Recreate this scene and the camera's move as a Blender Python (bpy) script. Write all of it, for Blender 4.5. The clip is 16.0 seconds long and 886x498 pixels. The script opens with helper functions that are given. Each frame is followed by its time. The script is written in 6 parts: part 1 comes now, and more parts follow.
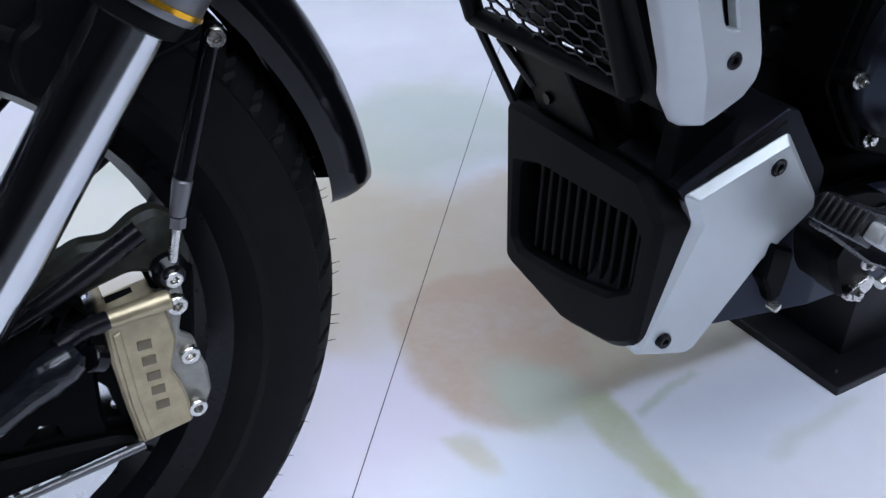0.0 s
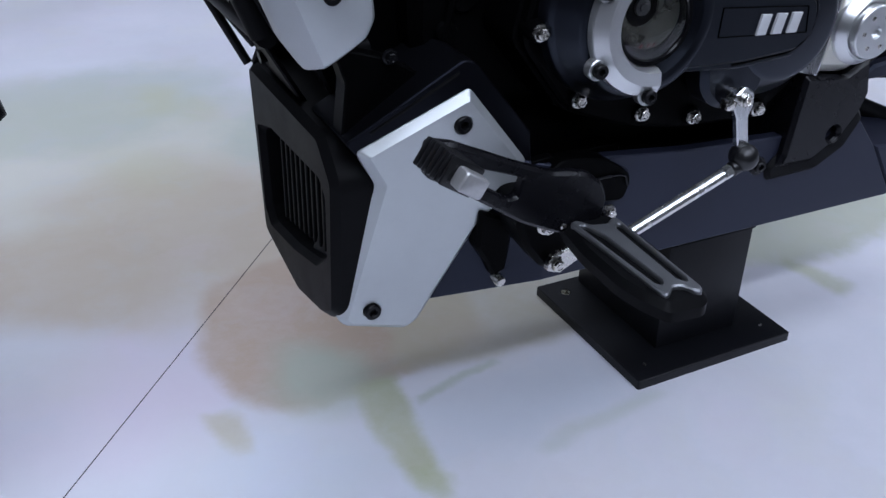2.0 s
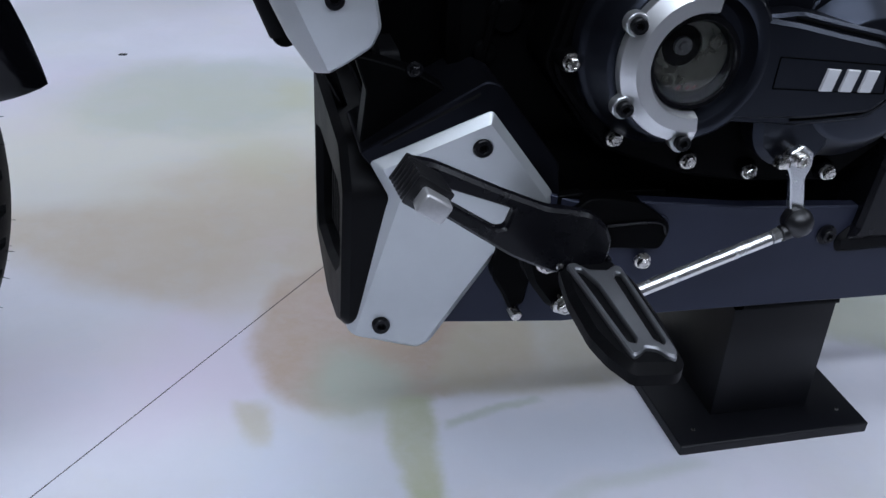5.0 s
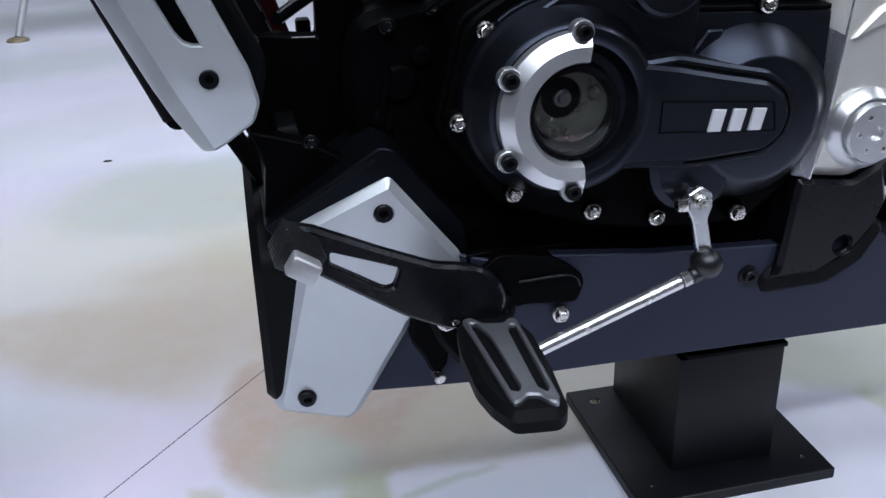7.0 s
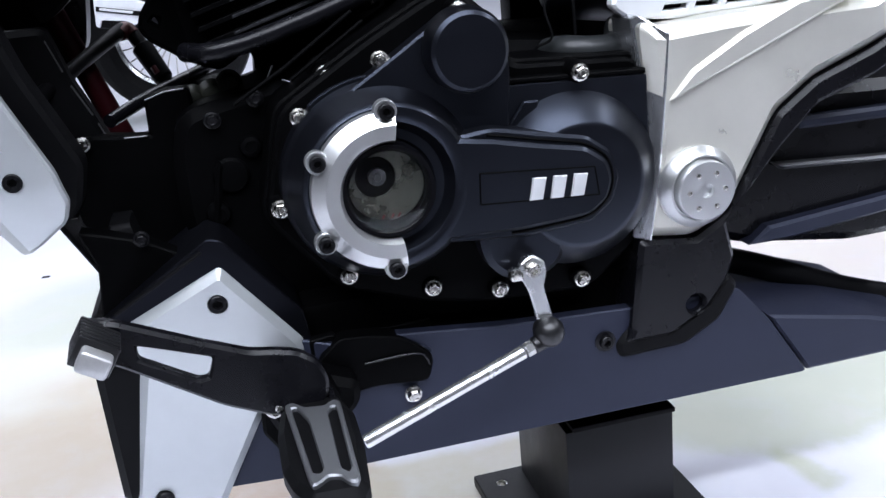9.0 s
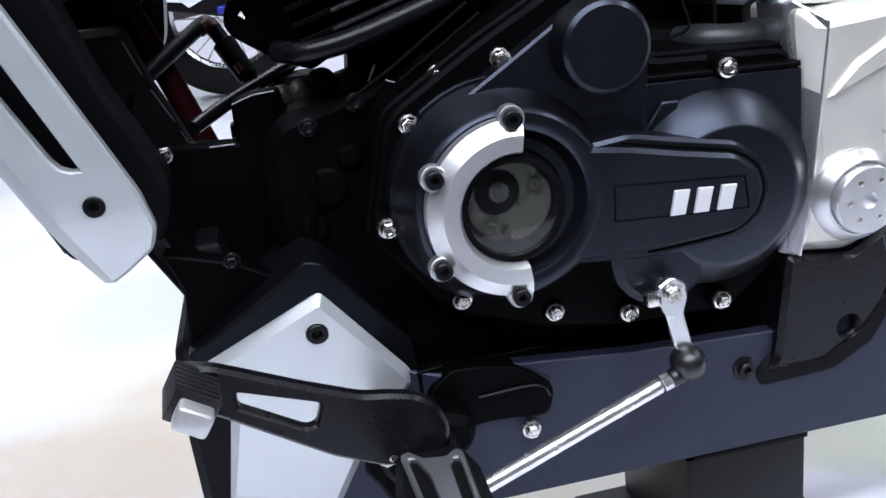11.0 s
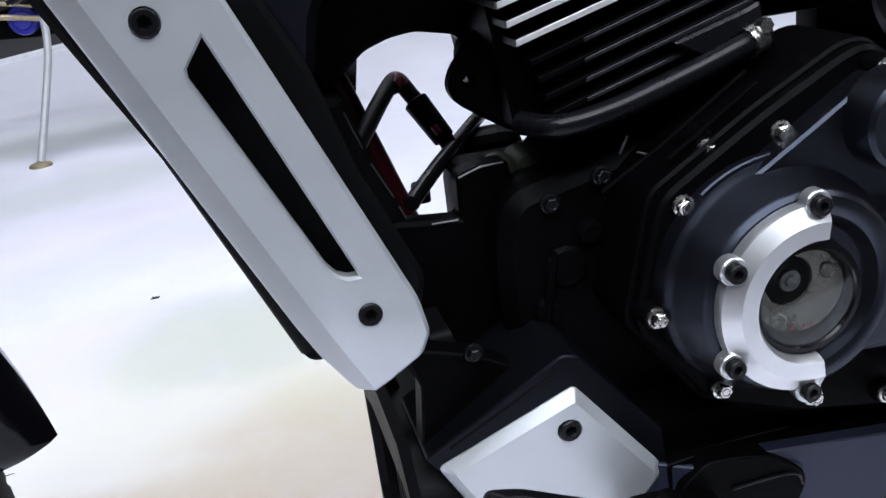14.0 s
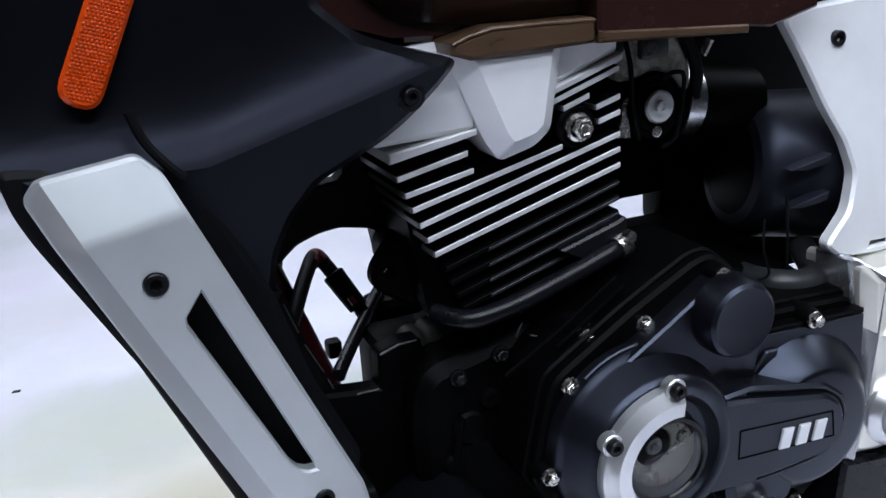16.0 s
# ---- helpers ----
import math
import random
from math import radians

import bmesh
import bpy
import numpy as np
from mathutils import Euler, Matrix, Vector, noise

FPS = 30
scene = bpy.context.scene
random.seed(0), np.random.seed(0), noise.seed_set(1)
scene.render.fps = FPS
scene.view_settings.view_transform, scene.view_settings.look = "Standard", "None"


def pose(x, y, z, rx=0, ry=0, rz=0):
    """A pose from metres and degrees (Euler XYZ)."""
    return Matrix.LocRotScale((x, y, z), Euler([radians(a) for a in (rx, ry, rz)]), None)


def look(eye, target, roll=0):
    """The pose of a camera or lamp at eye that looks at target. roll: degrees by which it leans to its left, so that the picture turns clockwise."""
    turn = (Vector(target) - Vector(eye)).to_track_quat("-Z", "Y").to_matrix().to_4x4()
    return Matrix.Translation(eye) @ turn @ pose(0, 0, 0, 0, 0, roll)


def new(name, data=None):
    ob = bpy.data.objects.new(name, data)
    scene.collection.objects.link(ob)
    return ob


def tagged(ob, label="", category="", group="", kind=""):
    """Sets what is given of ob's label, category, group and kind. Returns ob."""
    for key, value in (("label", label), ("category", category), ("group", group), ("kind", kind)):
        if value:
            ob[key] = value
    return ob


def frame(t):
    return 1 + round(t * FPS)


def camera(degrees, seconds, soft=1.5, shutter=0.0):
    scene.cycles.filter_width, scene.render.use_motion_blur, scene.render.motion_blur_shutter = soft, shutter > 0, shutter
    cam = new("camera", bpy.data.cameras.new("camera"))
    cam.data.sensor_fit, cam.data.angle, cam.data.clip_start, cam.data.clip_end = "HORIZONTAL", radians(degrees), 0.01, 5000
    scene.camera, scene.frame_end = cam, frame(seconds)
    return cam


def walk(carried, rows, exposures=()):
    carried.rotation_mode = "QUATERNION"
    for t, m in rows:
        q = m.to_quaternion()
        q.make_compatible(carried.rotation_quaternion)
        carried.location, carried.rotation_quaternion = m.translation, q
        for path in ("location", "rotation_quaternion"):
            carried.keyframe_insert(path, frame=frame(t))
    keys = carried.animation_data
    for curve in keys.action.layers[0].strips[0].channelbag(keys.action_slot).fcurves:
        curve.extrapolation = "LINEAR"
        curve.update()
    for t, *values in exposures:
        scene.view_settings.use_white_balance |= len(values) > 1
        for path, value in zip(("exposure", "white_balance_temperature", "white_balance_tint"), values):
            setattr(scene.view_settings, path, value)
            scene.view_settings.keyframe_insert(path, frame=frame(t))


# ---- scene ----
cam = camera(49.3, 16.0)
METRES, TILT, LEAN, TURN = 1.44, -31.367, -2.0065, -29.9665
START = (-0.73995, -0.48474, 0.74146)
ROWS = [
    (0.0, 0.0, 0.0, 0.0, 0.0, 0.0, 0.0),
    (0.5, 0.0662, 0.017, 0.0072, 1.68, 0.59, -0.23),
    (1.0, 0.1211, 0.0277, -0.0052, 1.58, 0.82, 0.28),
    (1.5, 0.1722, 0.026, -0.0179, 1.89, 1.24, 0.13),
    (2.0, 0.2279, 0.0342, -0.0336, 4.09, 1.33, -1.55),
    (2.5, 0.2718, 0.0507, -0.0379, 7.86, 1.22, -4.49),
    (3.0, 0.2921, 0.0541, -0.0397, 11.34, 0.87, -6.81),
    (3.5, 0.3154, 0.0611, -0.0342, 12.91, 1.0, -7.93),
    (6.0, 0.3251, 0.0701, -0.0123, 15.02, 2.44, -10.5),
    (6.5, 0.3482, 0.0736, -0.0083, 15.64, 3.95, -8.45),
    (7.0, 0.3884, 0.0815, -0.025, 16.73, 6.29, -6.15),
    (7.5, 0.4311, 0.0871, -0.0213, 17.44, 8.82, -4.27),
    (8.0, 0.4542, 0.1001, -0.0299, 18.01, 10.28, -3.12),
    (8.5, 0.4647, 0.1098, -0.033, 17.85, 10.86, -2.52),
    (9.0, 0.475, 0.1096, -0.0258, 17.35, 11.85, -2.09),
    (9.5, 0.475, 0.1133, -0.0254, 17.76, 11.98, -2.38),
    (10.0, 0.4654, 0.1172, -0.0168, 19.71, 11.43, -3.28),
    (12.5, 0.3716, 0.188, 0.0375, 18.97, 7.49, 0.16),
    (13.0, 0.3767, 0.1732, 0.0347, 17.89, 6.71, 0.57),
    (13.5, 0.3452, 0.1493, 0.0312, 17.3, 7.5, 0.63),
    (14.0, 0.2833, 0.1335, 0.0557, 18.3, 9.58, -0.75),
    (14.5, 0.2237, 0.1249, 0.0949, 18.48, 12.16, -2.34),
    (15.0, 0.2171, 0.0987, 0.1167, 15.03, 13.39, -1.33),
    (15.5, 0.2434, 0.0657, 0.1122, 11.06, 12.44, 0.24),
    (16.0, 0.2631, 0.0337, 0.1102, 8.64, 11.97, 1.37),
]
walk(cam, [(t, pose(*START, TILT, LEAN, TURN) @ pose(METRES * x, METRES * y, METRES * z, 90 + pitch, roll, yaw)) for t, x, y, z, yaw, pitch, roll in ROWS],
     exposures=((0.0, -0.07, 6300, 10), (0.5, -0.10, 6200, 11), (1.0, -0.28, 6100, 12), (1.5, -0.40, 6150, 12), (2.0, -0.40, 6250, 13), (3.5, -0.45, 6350, 11), (6.0, -0.30, 6480, 11), (7.0, -0.07, 6520, 12), (8.0, 0.25, 6650, 12), (9.0, 0.65, 6700, 12), (10.0, 0.77, 6700, 12), (12.5, 0.61, 6850, 12), (13.5, 0.61, 6850, 12), (14.5, 0.05, 6800, 12), (15.0, -0.15, 6600, 11), (16.0, 0.13, 6600, 11)))

# ---- world, lamps ----
world = bpy.data.worlds.new("hall_air")
world.use_nodes = True
scene.world = world
world.node_tree.nodes["Background"].inputs["Color"].default_value = (0.76, 0.84, 1.0, 1)
world.node_tree.nodes["Background"].inputs["Strength"].default_value = 0.04


def panel_lamp(x, y, z, sx, sy, watts, aim=None, tint=(0.77, 0.85, 1.0)):
    data = bpy.data.lights.new("ceiling_lamp", "AREA")
    data.shape, data.size, data.size_y, data.energy, data.color = "RECTANGLE", sx, sy, watts, tint
    ob = new("ceiling_lamp", data)
    ob.matrix_world = look((x, y, z), aim or (x, y + 0.001, 0))
    return ob


for lx, ly, lsx, lsy, lw in ((-0.4, -3.4, 6.0, 0.40, 265), (-0.6, -1.55, 5.0, 1.1, 140), (0.2, 1.2, 5.0, 0.9, 70), (-0.5, 3.6, 6.0, 1.2, 120), (-1.0, 7.0, 6.0, 0.5, 110),
                             (-4.6, 0.0, 0.5, 4.0, 25), (4.6, -0.5, 0.5, 4.0, 120)):
    panel_lamp(lx, ly, 4.4, lsx, lsy, lw)


# ---- materials ----
def surface(name, colour, rough, metal=0.0, vary=0.12, grain=900.0, bump=0.05, blotch=14.0, coat=0.0, spec=0.5, wear=0.0, stretch=None, sheen=None):
    """A painted, moulded or metal surface: colour and gloss vary at two scales, with a fine relief."""
    m = bpy.data.materials.new(name)
    m.use_nodes = True
    nt = m.node_tree
    b = nt.nodes["Principled BSDF"]
    tc = nt.nodes.new("ShaderNodeTexCoord")
    src = tc.outputs["Object"]
    if stretch:
        mp = nt.nodes.new("ShaderNodeMapping")
        mp.inputs["Scale"].default_value = stretch
        nt.links.new(src, mp.inputs["Vector"])
        src = mp.outputs["Vector"]
    fine, coarse = nt.nodes.new("ShaderNodeTexNoise"), nt.nodes.new("ShaderNodeTexNoise")
    fine.inputs["Scale"].default_value, coarse.inputs["Scale"].default_value = grain, blotch
    fine.inputs["Detail"].default_value, coarse.inputs["Detail"].default_value = 3, 6
    coarse.inputs["Roughness"].default_value = 0.65
    for n in (fine, coarse):
        nt.links.new(src, n.inputs["Vector"])
    ramp = nt.nodes.new("ShaderNodeMapRange")
    ramp.inputs["From Min"].default_value, ramp.inputs["From Max"].default_value = 0.3, 0.7
    ramp.inputs["To Min"].default_value, ramp.inputs["To Max"].default_value = 1 - vary, 1 + vary
    nt.links.new(coarse.outputs["Fac"], ramp.inputs["Value"])
    mul = nt.nodes.new("ShaderNodeMix")
    mul.data_type, mul.blend_type = "RGBA", "MULTIPLY"
    mul.inputs["Factor"].default_value = 1
    mul.inputs["A"].default_value = (*colour, 1)
    nt.links.new(ramp.outputs["Result"], mul.inputs["B"])
    nt.links.new(mul.outputs["Result"], b.inputs["Base Color"])
    rr = nt.nodes.new("ShaderNodeMapRange")
    rr.inputs["From Min"].default_value, rr.inputs["From Max"].default_value = 0.25, 0.75
    rr.inputs["To Min"].default_value, rr.inputs["To Max"].default_value = max(rough - 0.07 - wear, 0.02), rough + 0.07 + wear
    nt.links.new(coarse.outputs["Fac"], rr.inputs["Value"])
    nt.links.new(rr.outputs["Result"], b.inputs["Roughness"])
    if bump > 0:
        bp = nt.nodes.new("ShaderNodeBump")
        bp.inputs["Strength"].default_value, bp.inputs["Distance"].default_value = bump, 0.0004
        nt.links.new(fine.outputs["Fac"], bp.inputs["Height"])
        nt.links.new(bp.outputs["Normal"], b.inputs["Normal"])
    b.inputs["Metallic"].default_value = metal
    b.inputs["Coat Weight"].default_value, b.inputs["Coat Roughness"].default_value = coat, 0.06
    b.inputs["Specular IOR Level"].default_value = spec
    if sheen:
        b.inputs["Specular Tint"].default_value = (*sheen, 1)
    return m


M_BLACK = surface("black_moulded_plastic", (0.0035, 0.0035, 0.004), 0.50, bump=0.25, spec=0.09)
M_SATIN = surface("satin_black_metal", (0.0045, 0.0045, 0.006), 0.28, bump=0.1, spec=0.22)
M_NAVY = surface("blue_black_satin_paint", (0.0028, 0.0029, 0.0040), 0.33, vary=0.10, bump=0.06, spec=0.54, sheen=(0.67, 0.77, 1.0))
M_BELLY = surface("blue_black_belly_paint", (0.0165, 0.0185, 0.032), 0.46, bump=0.1, spec=0.34, sheen=(0.72, 0.80, 1.0))
M_FILTER = surface("blue_black_moulded_filter", (0.0065, 0.007, 0.011), 0.42, bump=0.2, spec=0.34, sheen=(0.72, 0.80, 1.0))
M_GLOSS = surface("glossy_black_paint", (0.003, 0.003, 0.004), 0.16, coat=0.06, bump=0.0, spec=0.20)
M_ENGINE = surface("matt_black_engine_casting", (0.0016, 0.0016, 0.0018), 0.42, bump=0.3, grain=1400, spec=0.035)
M_SILVER = surface("silver_satin_paint", (0.53, 0.555, 0.56), 0.43, metal=0.62, vary=0.05, bump=0.08, grain=2200)
M_PALE = surface("pale_silver_paint", (0.80, 0.785, 0.71), 0.33, metal=0.6, vary=0.05, bump=0.03, grain=2200)
M_PEARL = surface("pearl_silver_paint", (0.80, 0.81, 0.82), 0.34, metal=0.2, vary=0.05, bump=0.03, grain=2200)
M_CAST = surface("frosted_aluminium", (0.50, 0.50, 0.50), 0.34, metal=0.6, vary=0.12, blotch=120)
M_RING = surface("turned_aluminium", (0.76, 0.77, 0.77), 0.31, metal=0.88, vary=0.05, bump=0.0, wear=-0.06)
M_FIN = surface("milled_fin_edge", (0.74, 0.745, 0.74), 0.42, metal=0.5, vary=0.12, bump=0.05, blotch=40)
M_EDGE = surface("brushed_plate_edge", (0.46, 0.47, 0.49), 0.26, metal=0.85, vary=0.15, blotch=30, stretch=(1, 1, 0.2))
M_INSERT = surface("brushed_grey_insert", (0.20, 0.205, 0.215), 0.40, metal=0.75)
M_ENGRAVE = surface("worn_gold_letter", (0.17, 0.14, 0.095), 0.5, metal=0.5)
M_ALLOY = surface("machined_aluminium", (0.64, 0.65, 0.65), 0.27, metal=1.0, vary=0.06, bump=0.02, grain=2600, blotch=60, wear=-0.06)
M_CHROME = surface("polished_chrome", (0.60, 0.61, 0.62), 0.13, metal=1.0, vary=0.04, bump=0.0)
M_BOLT = surface("zinc_bolt", (0.62, 0.60, 0.56), 0.26, metal=1.0, vary=0.15, blotch=200)
M_DARKBOLT = surface("black_oxide_bolt", (0.005, 0.005, 0.006), 0.32, metal=0.0, spec=0.2)
M_RUBBER = surface("tyre_rubber", (0.0042, 0.0042, 0.0046), 0.62, bump=0.35, grain=1200, blotch=45, vary=0.45, spec=0.12)
M_GRIP = surface("grip_rubber", (0.007, 0.007, 0.008), 0.36, bump=0.15, spec=0.6)
M_CALIPER = surface("gold_anodised_caliper", (0.40, 0.335, 0.215), 0.40, metal=0.7, bump=0.15, vary=0.2, blotch=60)
M_GOLD = surface("gold_anodised_ring", (0.90, 0.46, 0.03), 0.22, metal=0.85, vary=0.25, blotch=90)
M_GREY = surface("grey_anodised_metal", (0.16, 0.16, 0.165), 0.35, metal=0.7)
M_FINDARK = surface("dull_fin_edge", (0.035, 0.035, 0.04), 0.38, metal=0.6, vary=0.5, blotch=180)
M_DULL = surface("worn_casting_and_glint", (0.09, 0.09, 0.095), 0.35, metal=0.6, vary=0.5, blotch=180)
M_ROTOR = surface("tarnished_steel", (0.118, 0.118, 0.102), 0.28, metal=0.75, vary=0.2, blotch=60, wear=-0.03)
M_FARALLOY = surface("dull_alloy", (0.42, 0.43, 0.44), 0.45, metal=0.3)
M_BROWN = surface("brown_glossy_panel", (0.022, 0.008, 0.007), 0.24, coat=0.25, bump=0.02, spec=0.25)
M_BRASS = surface("brown_trim_edge", (0.085, 0.050, 0.028), 0.30, metal=0.25, vary=0.45, blotch=22, stretch=(0.35, 1, 2.0))
M_HOSE = surface("grey_rubber_hose", (0.022, 0.024, 0.025), 0.36, vary=0.25, spec=0.35)
M_WOVEN = surface("woven_black_sleeve", (0.006, 0.007, 0.009), 0.20, bump=0.5, grain=420, vary=0.5, blotch=260, coat=0.3, spec=0.3)
M_OLIVE = surface("olive_casting", (0.028, 0.030, 0.022), 0.5, vary=0.5, blotch=120, spec=0.3)
M_REDTUBE = surface("dark_red_frame_paint", (0.028, 0.003, 0.005), 0.34, vary=0.4, spec=0.25)
M_ROD = surface("bright_drawn_rod", (0.78, 0.78, 0.77), 0.24, metal=0.9, vary=0.08, bump=0.03, grain=1800, blotch=70)
M_STEEL = surface("grey_cast_caliper", (0.30, 0.29, 0.26), 0.42, metal=0.6, bump=0.15, vary=0.2, blotch=60)
M_CASTGREY = surface("greenish_cast_zinc", (0.36, 0.36, 0.30), 0.40, metal=0.4, vary=0.6, blotch=140)
M_RED = surface("red_cable_tape", (0.10, 0.006, 0.008), 0.5)
M_BLUE = surface("blue_paint", (0.008, 0.012, 0.28), 0.35, vary=0.3, blotch=30)
M_LABEL = surface("magenta_print", (0.42, 0.03, 0.09), 0.45)
M_YELLOW = surface("yellow_print", (0.75, 0.55, 0.03), 0.5)
M_WHITE = surface("white_painted_panel", (0.75, 0.76, 0.78), 0.35)
M_STAND = surface("black_powder_coated_steel", (0.0045, 0.0048, 0.0068), 0.46, bump=0.3, grain=1500, blotch=25, vary=0.2, spec=0.32)
M_PRINT = surface("silver_print", (0.72, 0.73, 0.74), 0.35, metal=0.3)
M_CARPET = surface("dark_carpet", (0.02, 0.02, 0.022), 0.9, bump=0.5, grain=300)
M_WALL = surface("pale_hall_wall", (0.10, 0.105, 0.12), 0.8, blotch=0.6)
M_CEIL = surface("dark_hall_ceiling", (0.06, 0.06, 0.07), 0.9, blotch=0.4)
M_SEAM = surface("dark_joint", (0.035, 0.03, 0.045), 0.8)


M_AMBER = surface("amber_reflector", (0.45, 0.042, 0.002), 0.22, coat=0.3, spec=0.35, vary=0.15, blotch=60, bump=0.0)


def glass():
    m = bpy.data.materials.new("clear_glass")
    m.use_nodes = True
    b = m.node_tree.nodes["Principled BSDF"]
    b.inputs["Transmission Weight"].default_value = 1.0
    b.inputs["Roughness"].default_value = 0.02
    b.inputs["IOR"].default_value = 1.45
    b.inputs["Base Color"].default_value = (0.93, 0.95, 0.93, 1)
    return m


M_PANEL = surface("matt_blue_black_panel", (0.0030, 0.0031, 0.0040), 0.33, vary=0.06, bump=0.1, spec=0.12, sheen=(0.68, 0.74, 1.0))
M_GLASS = glass()

def area2(poly):
    return sum(poly[i - 1][0] * poly[i][1] - poly[i][0] * poly[i - 1][1] for i in range(len(poly)))


# soft watercolour shapes printed on the floor, and one painted shadow: centre, half sizes, turn in degrees, softness,
# colour, strength
BEIGE, PEACH, OLIVE, SAGE, CREAM = (0.56, 0.475, 0.37), (0.49, 0.375, 0.285), (0.44, 0.47, 0.30), (0.44, 0.50, 0.42), (0.68, 0.66, 0.56)
LILAC, PALEBLUE = (0.70, 0.60, 0.72), (0.56, 0.63, 0.74)
BLOTS = (
    (-0.33, 0.29, 0.10, 0.12, 20, 1.2, LILAC, 0.55), (-0.46, 0.26, 0.16, 0.09, -10, 1.2, LILAC, 0.35), (-0.24, 0.075, 0.13, 0.075, 0, 1.2, PALEBLUE, 0.45), (0.02, 0.085, 0.15, 0.05, 5, 1.2, PALEBLUE, 0.4), (-0.62, 1.15, 0.20, 0.20, 0, 1.2, LILAC, 0.3), (-0.50, 1.9, 0.5, 0.3, 0, 1.2, LILAC, 0.25),
    (-0.34, 0.92, 0.32, 0.36, 10, 0.7, CREAM, 0.8), (-0.30, 1.17, 0.29, 0.20, 12, 0.6, SAGE, 0.5), (0.09, 0.95, 0.22, 0.17, 40, 0.6, SAGE, 0.6), 
    (-0.26, 0.66, 0.22, 0.20, 30, 0.9, BEIGE, 0.55), (0.05, 0.58, 0.30, 0.13, 10, 0.6, BEIGE, 0.8), 
    
    (0.62, 0.31, 0.24, 0.115, 6, 0.45, OLIVE, 0.6), 
    # the first sage blot here paints the shadow below the far motorcycle
    (-0.95, 3.25, 0.75, 0.22, 14, 0.9, SAGE, 0.38), (-0.75, 2.45, 0.35, 0.16, 20, 0.8, SAGE, 0.3), (-0.55, 1.75, 0.45, 0.16, 30, 0.9, SAGE, 0.22), (0.9, 0.9, 0.35, 0.3, 0, 0.7, BEIGE, 0.6), (-0.75, 0.75, 0.16, 0.3, 0, 0.8, CREAM, 0.6),
)

# printed shapes with straighter edges, the last a painted shadow: corners, width of the soft edge, colour, strength
TAN, STRAW = (0.53, 0.49, 0.37), (0.57, 0.56, 0.36)
PATCHES = (
    (((-0.40, 0.80), (-0.30, 0.36), (-0.16, 0.40), (-0.02, 0.50), (-0.04, 0.74), (-0.20, 0.84)), 0.12, BEIGE, 0.62),
    (((-0.86, 0.66), (-0.517, 0.472), (-0.448, 0.398), (-0.379, 0.352), (-0.327, 0.362), (-0.298, 0.42), (-0.25, 0.60), (-0.35, 0.72), (-0.62, 0.72), (-0.84, 0.74)), 0.08, BEIGE, 0.80),
    (((-0.286, 0.368), (-0.298, 0.320), (-0.258, 0.194), (-0.192, 0.154), (-0.120, 0.172), (0.03, 0.200), (0.06, 0.33), (-0.02, 0.46), (-0.15, 0.50), (-0.25, 0.46)), 0.03, PEACH, 0.95),
    (((-0.10, 0.200), (-0.092, 0.184), (0.027, 0.171), (0.136, 0.171), (0.30, 0.20), (0.30, 0.36), (0.02, 0.36), (-0.06, 0.29)), 0.03, TAN, 0.75),
    (((-0.235, 0.235), (-0.226, 0.165), (-0.155, 0.140), (-0.105, 0.210), (-0.15, 0.290), (-0.205, 0.300)), 0.055, SAGE, 0.80),
    (((-0.310, 0.202), (-0.272, 0.194), (-0.282, 0.124), (-0.310, 0.130)), 0.022, TAN, 0.75),
    (((-0.156, 0.180), (-0.100, 0.190), (-0.102, 0.080), (-0.112, 0.000), (-0.132, -0.018), (-0.150, 0.030)), 0.022, OLIVE, 0.90),
    (((-0.092, 0.138), (0.027, 0.172), (0.030, 0.160), (-0.090, 0.122)), 0.012, SAGE, 0.65),
    (((-0.19, 1.24), (-0.12, 1.22), (-0.15, 1.06), (-0.22, 1.08)), 0.06, STRAW, 0.42),
    (((-0.120, 1.15), (-0.07, 1.12), (-0.090, 1.0), (-0.145, 1.02)), 0.05, STRAW, 0.36),
    (((-0.33, 0.97), (-0.17, 0.90), (-0.20, 0.74), (-0.30, 0.78)), 0.11, STRAW, 0.36),
    (((0.520, 0.215), (0.548, 0.105), (0.514, 0.096), (0.490, 0.195)), 0.022, OLIVE, 0.65),
    # sage streak that paints the shadow lines beside the belly pan
    (((-0.010, 0.018), (0.160, 0.046), (0.175, 0.030), (-0.004, 0.000)), 0.020, SAGE, 0.40),
)


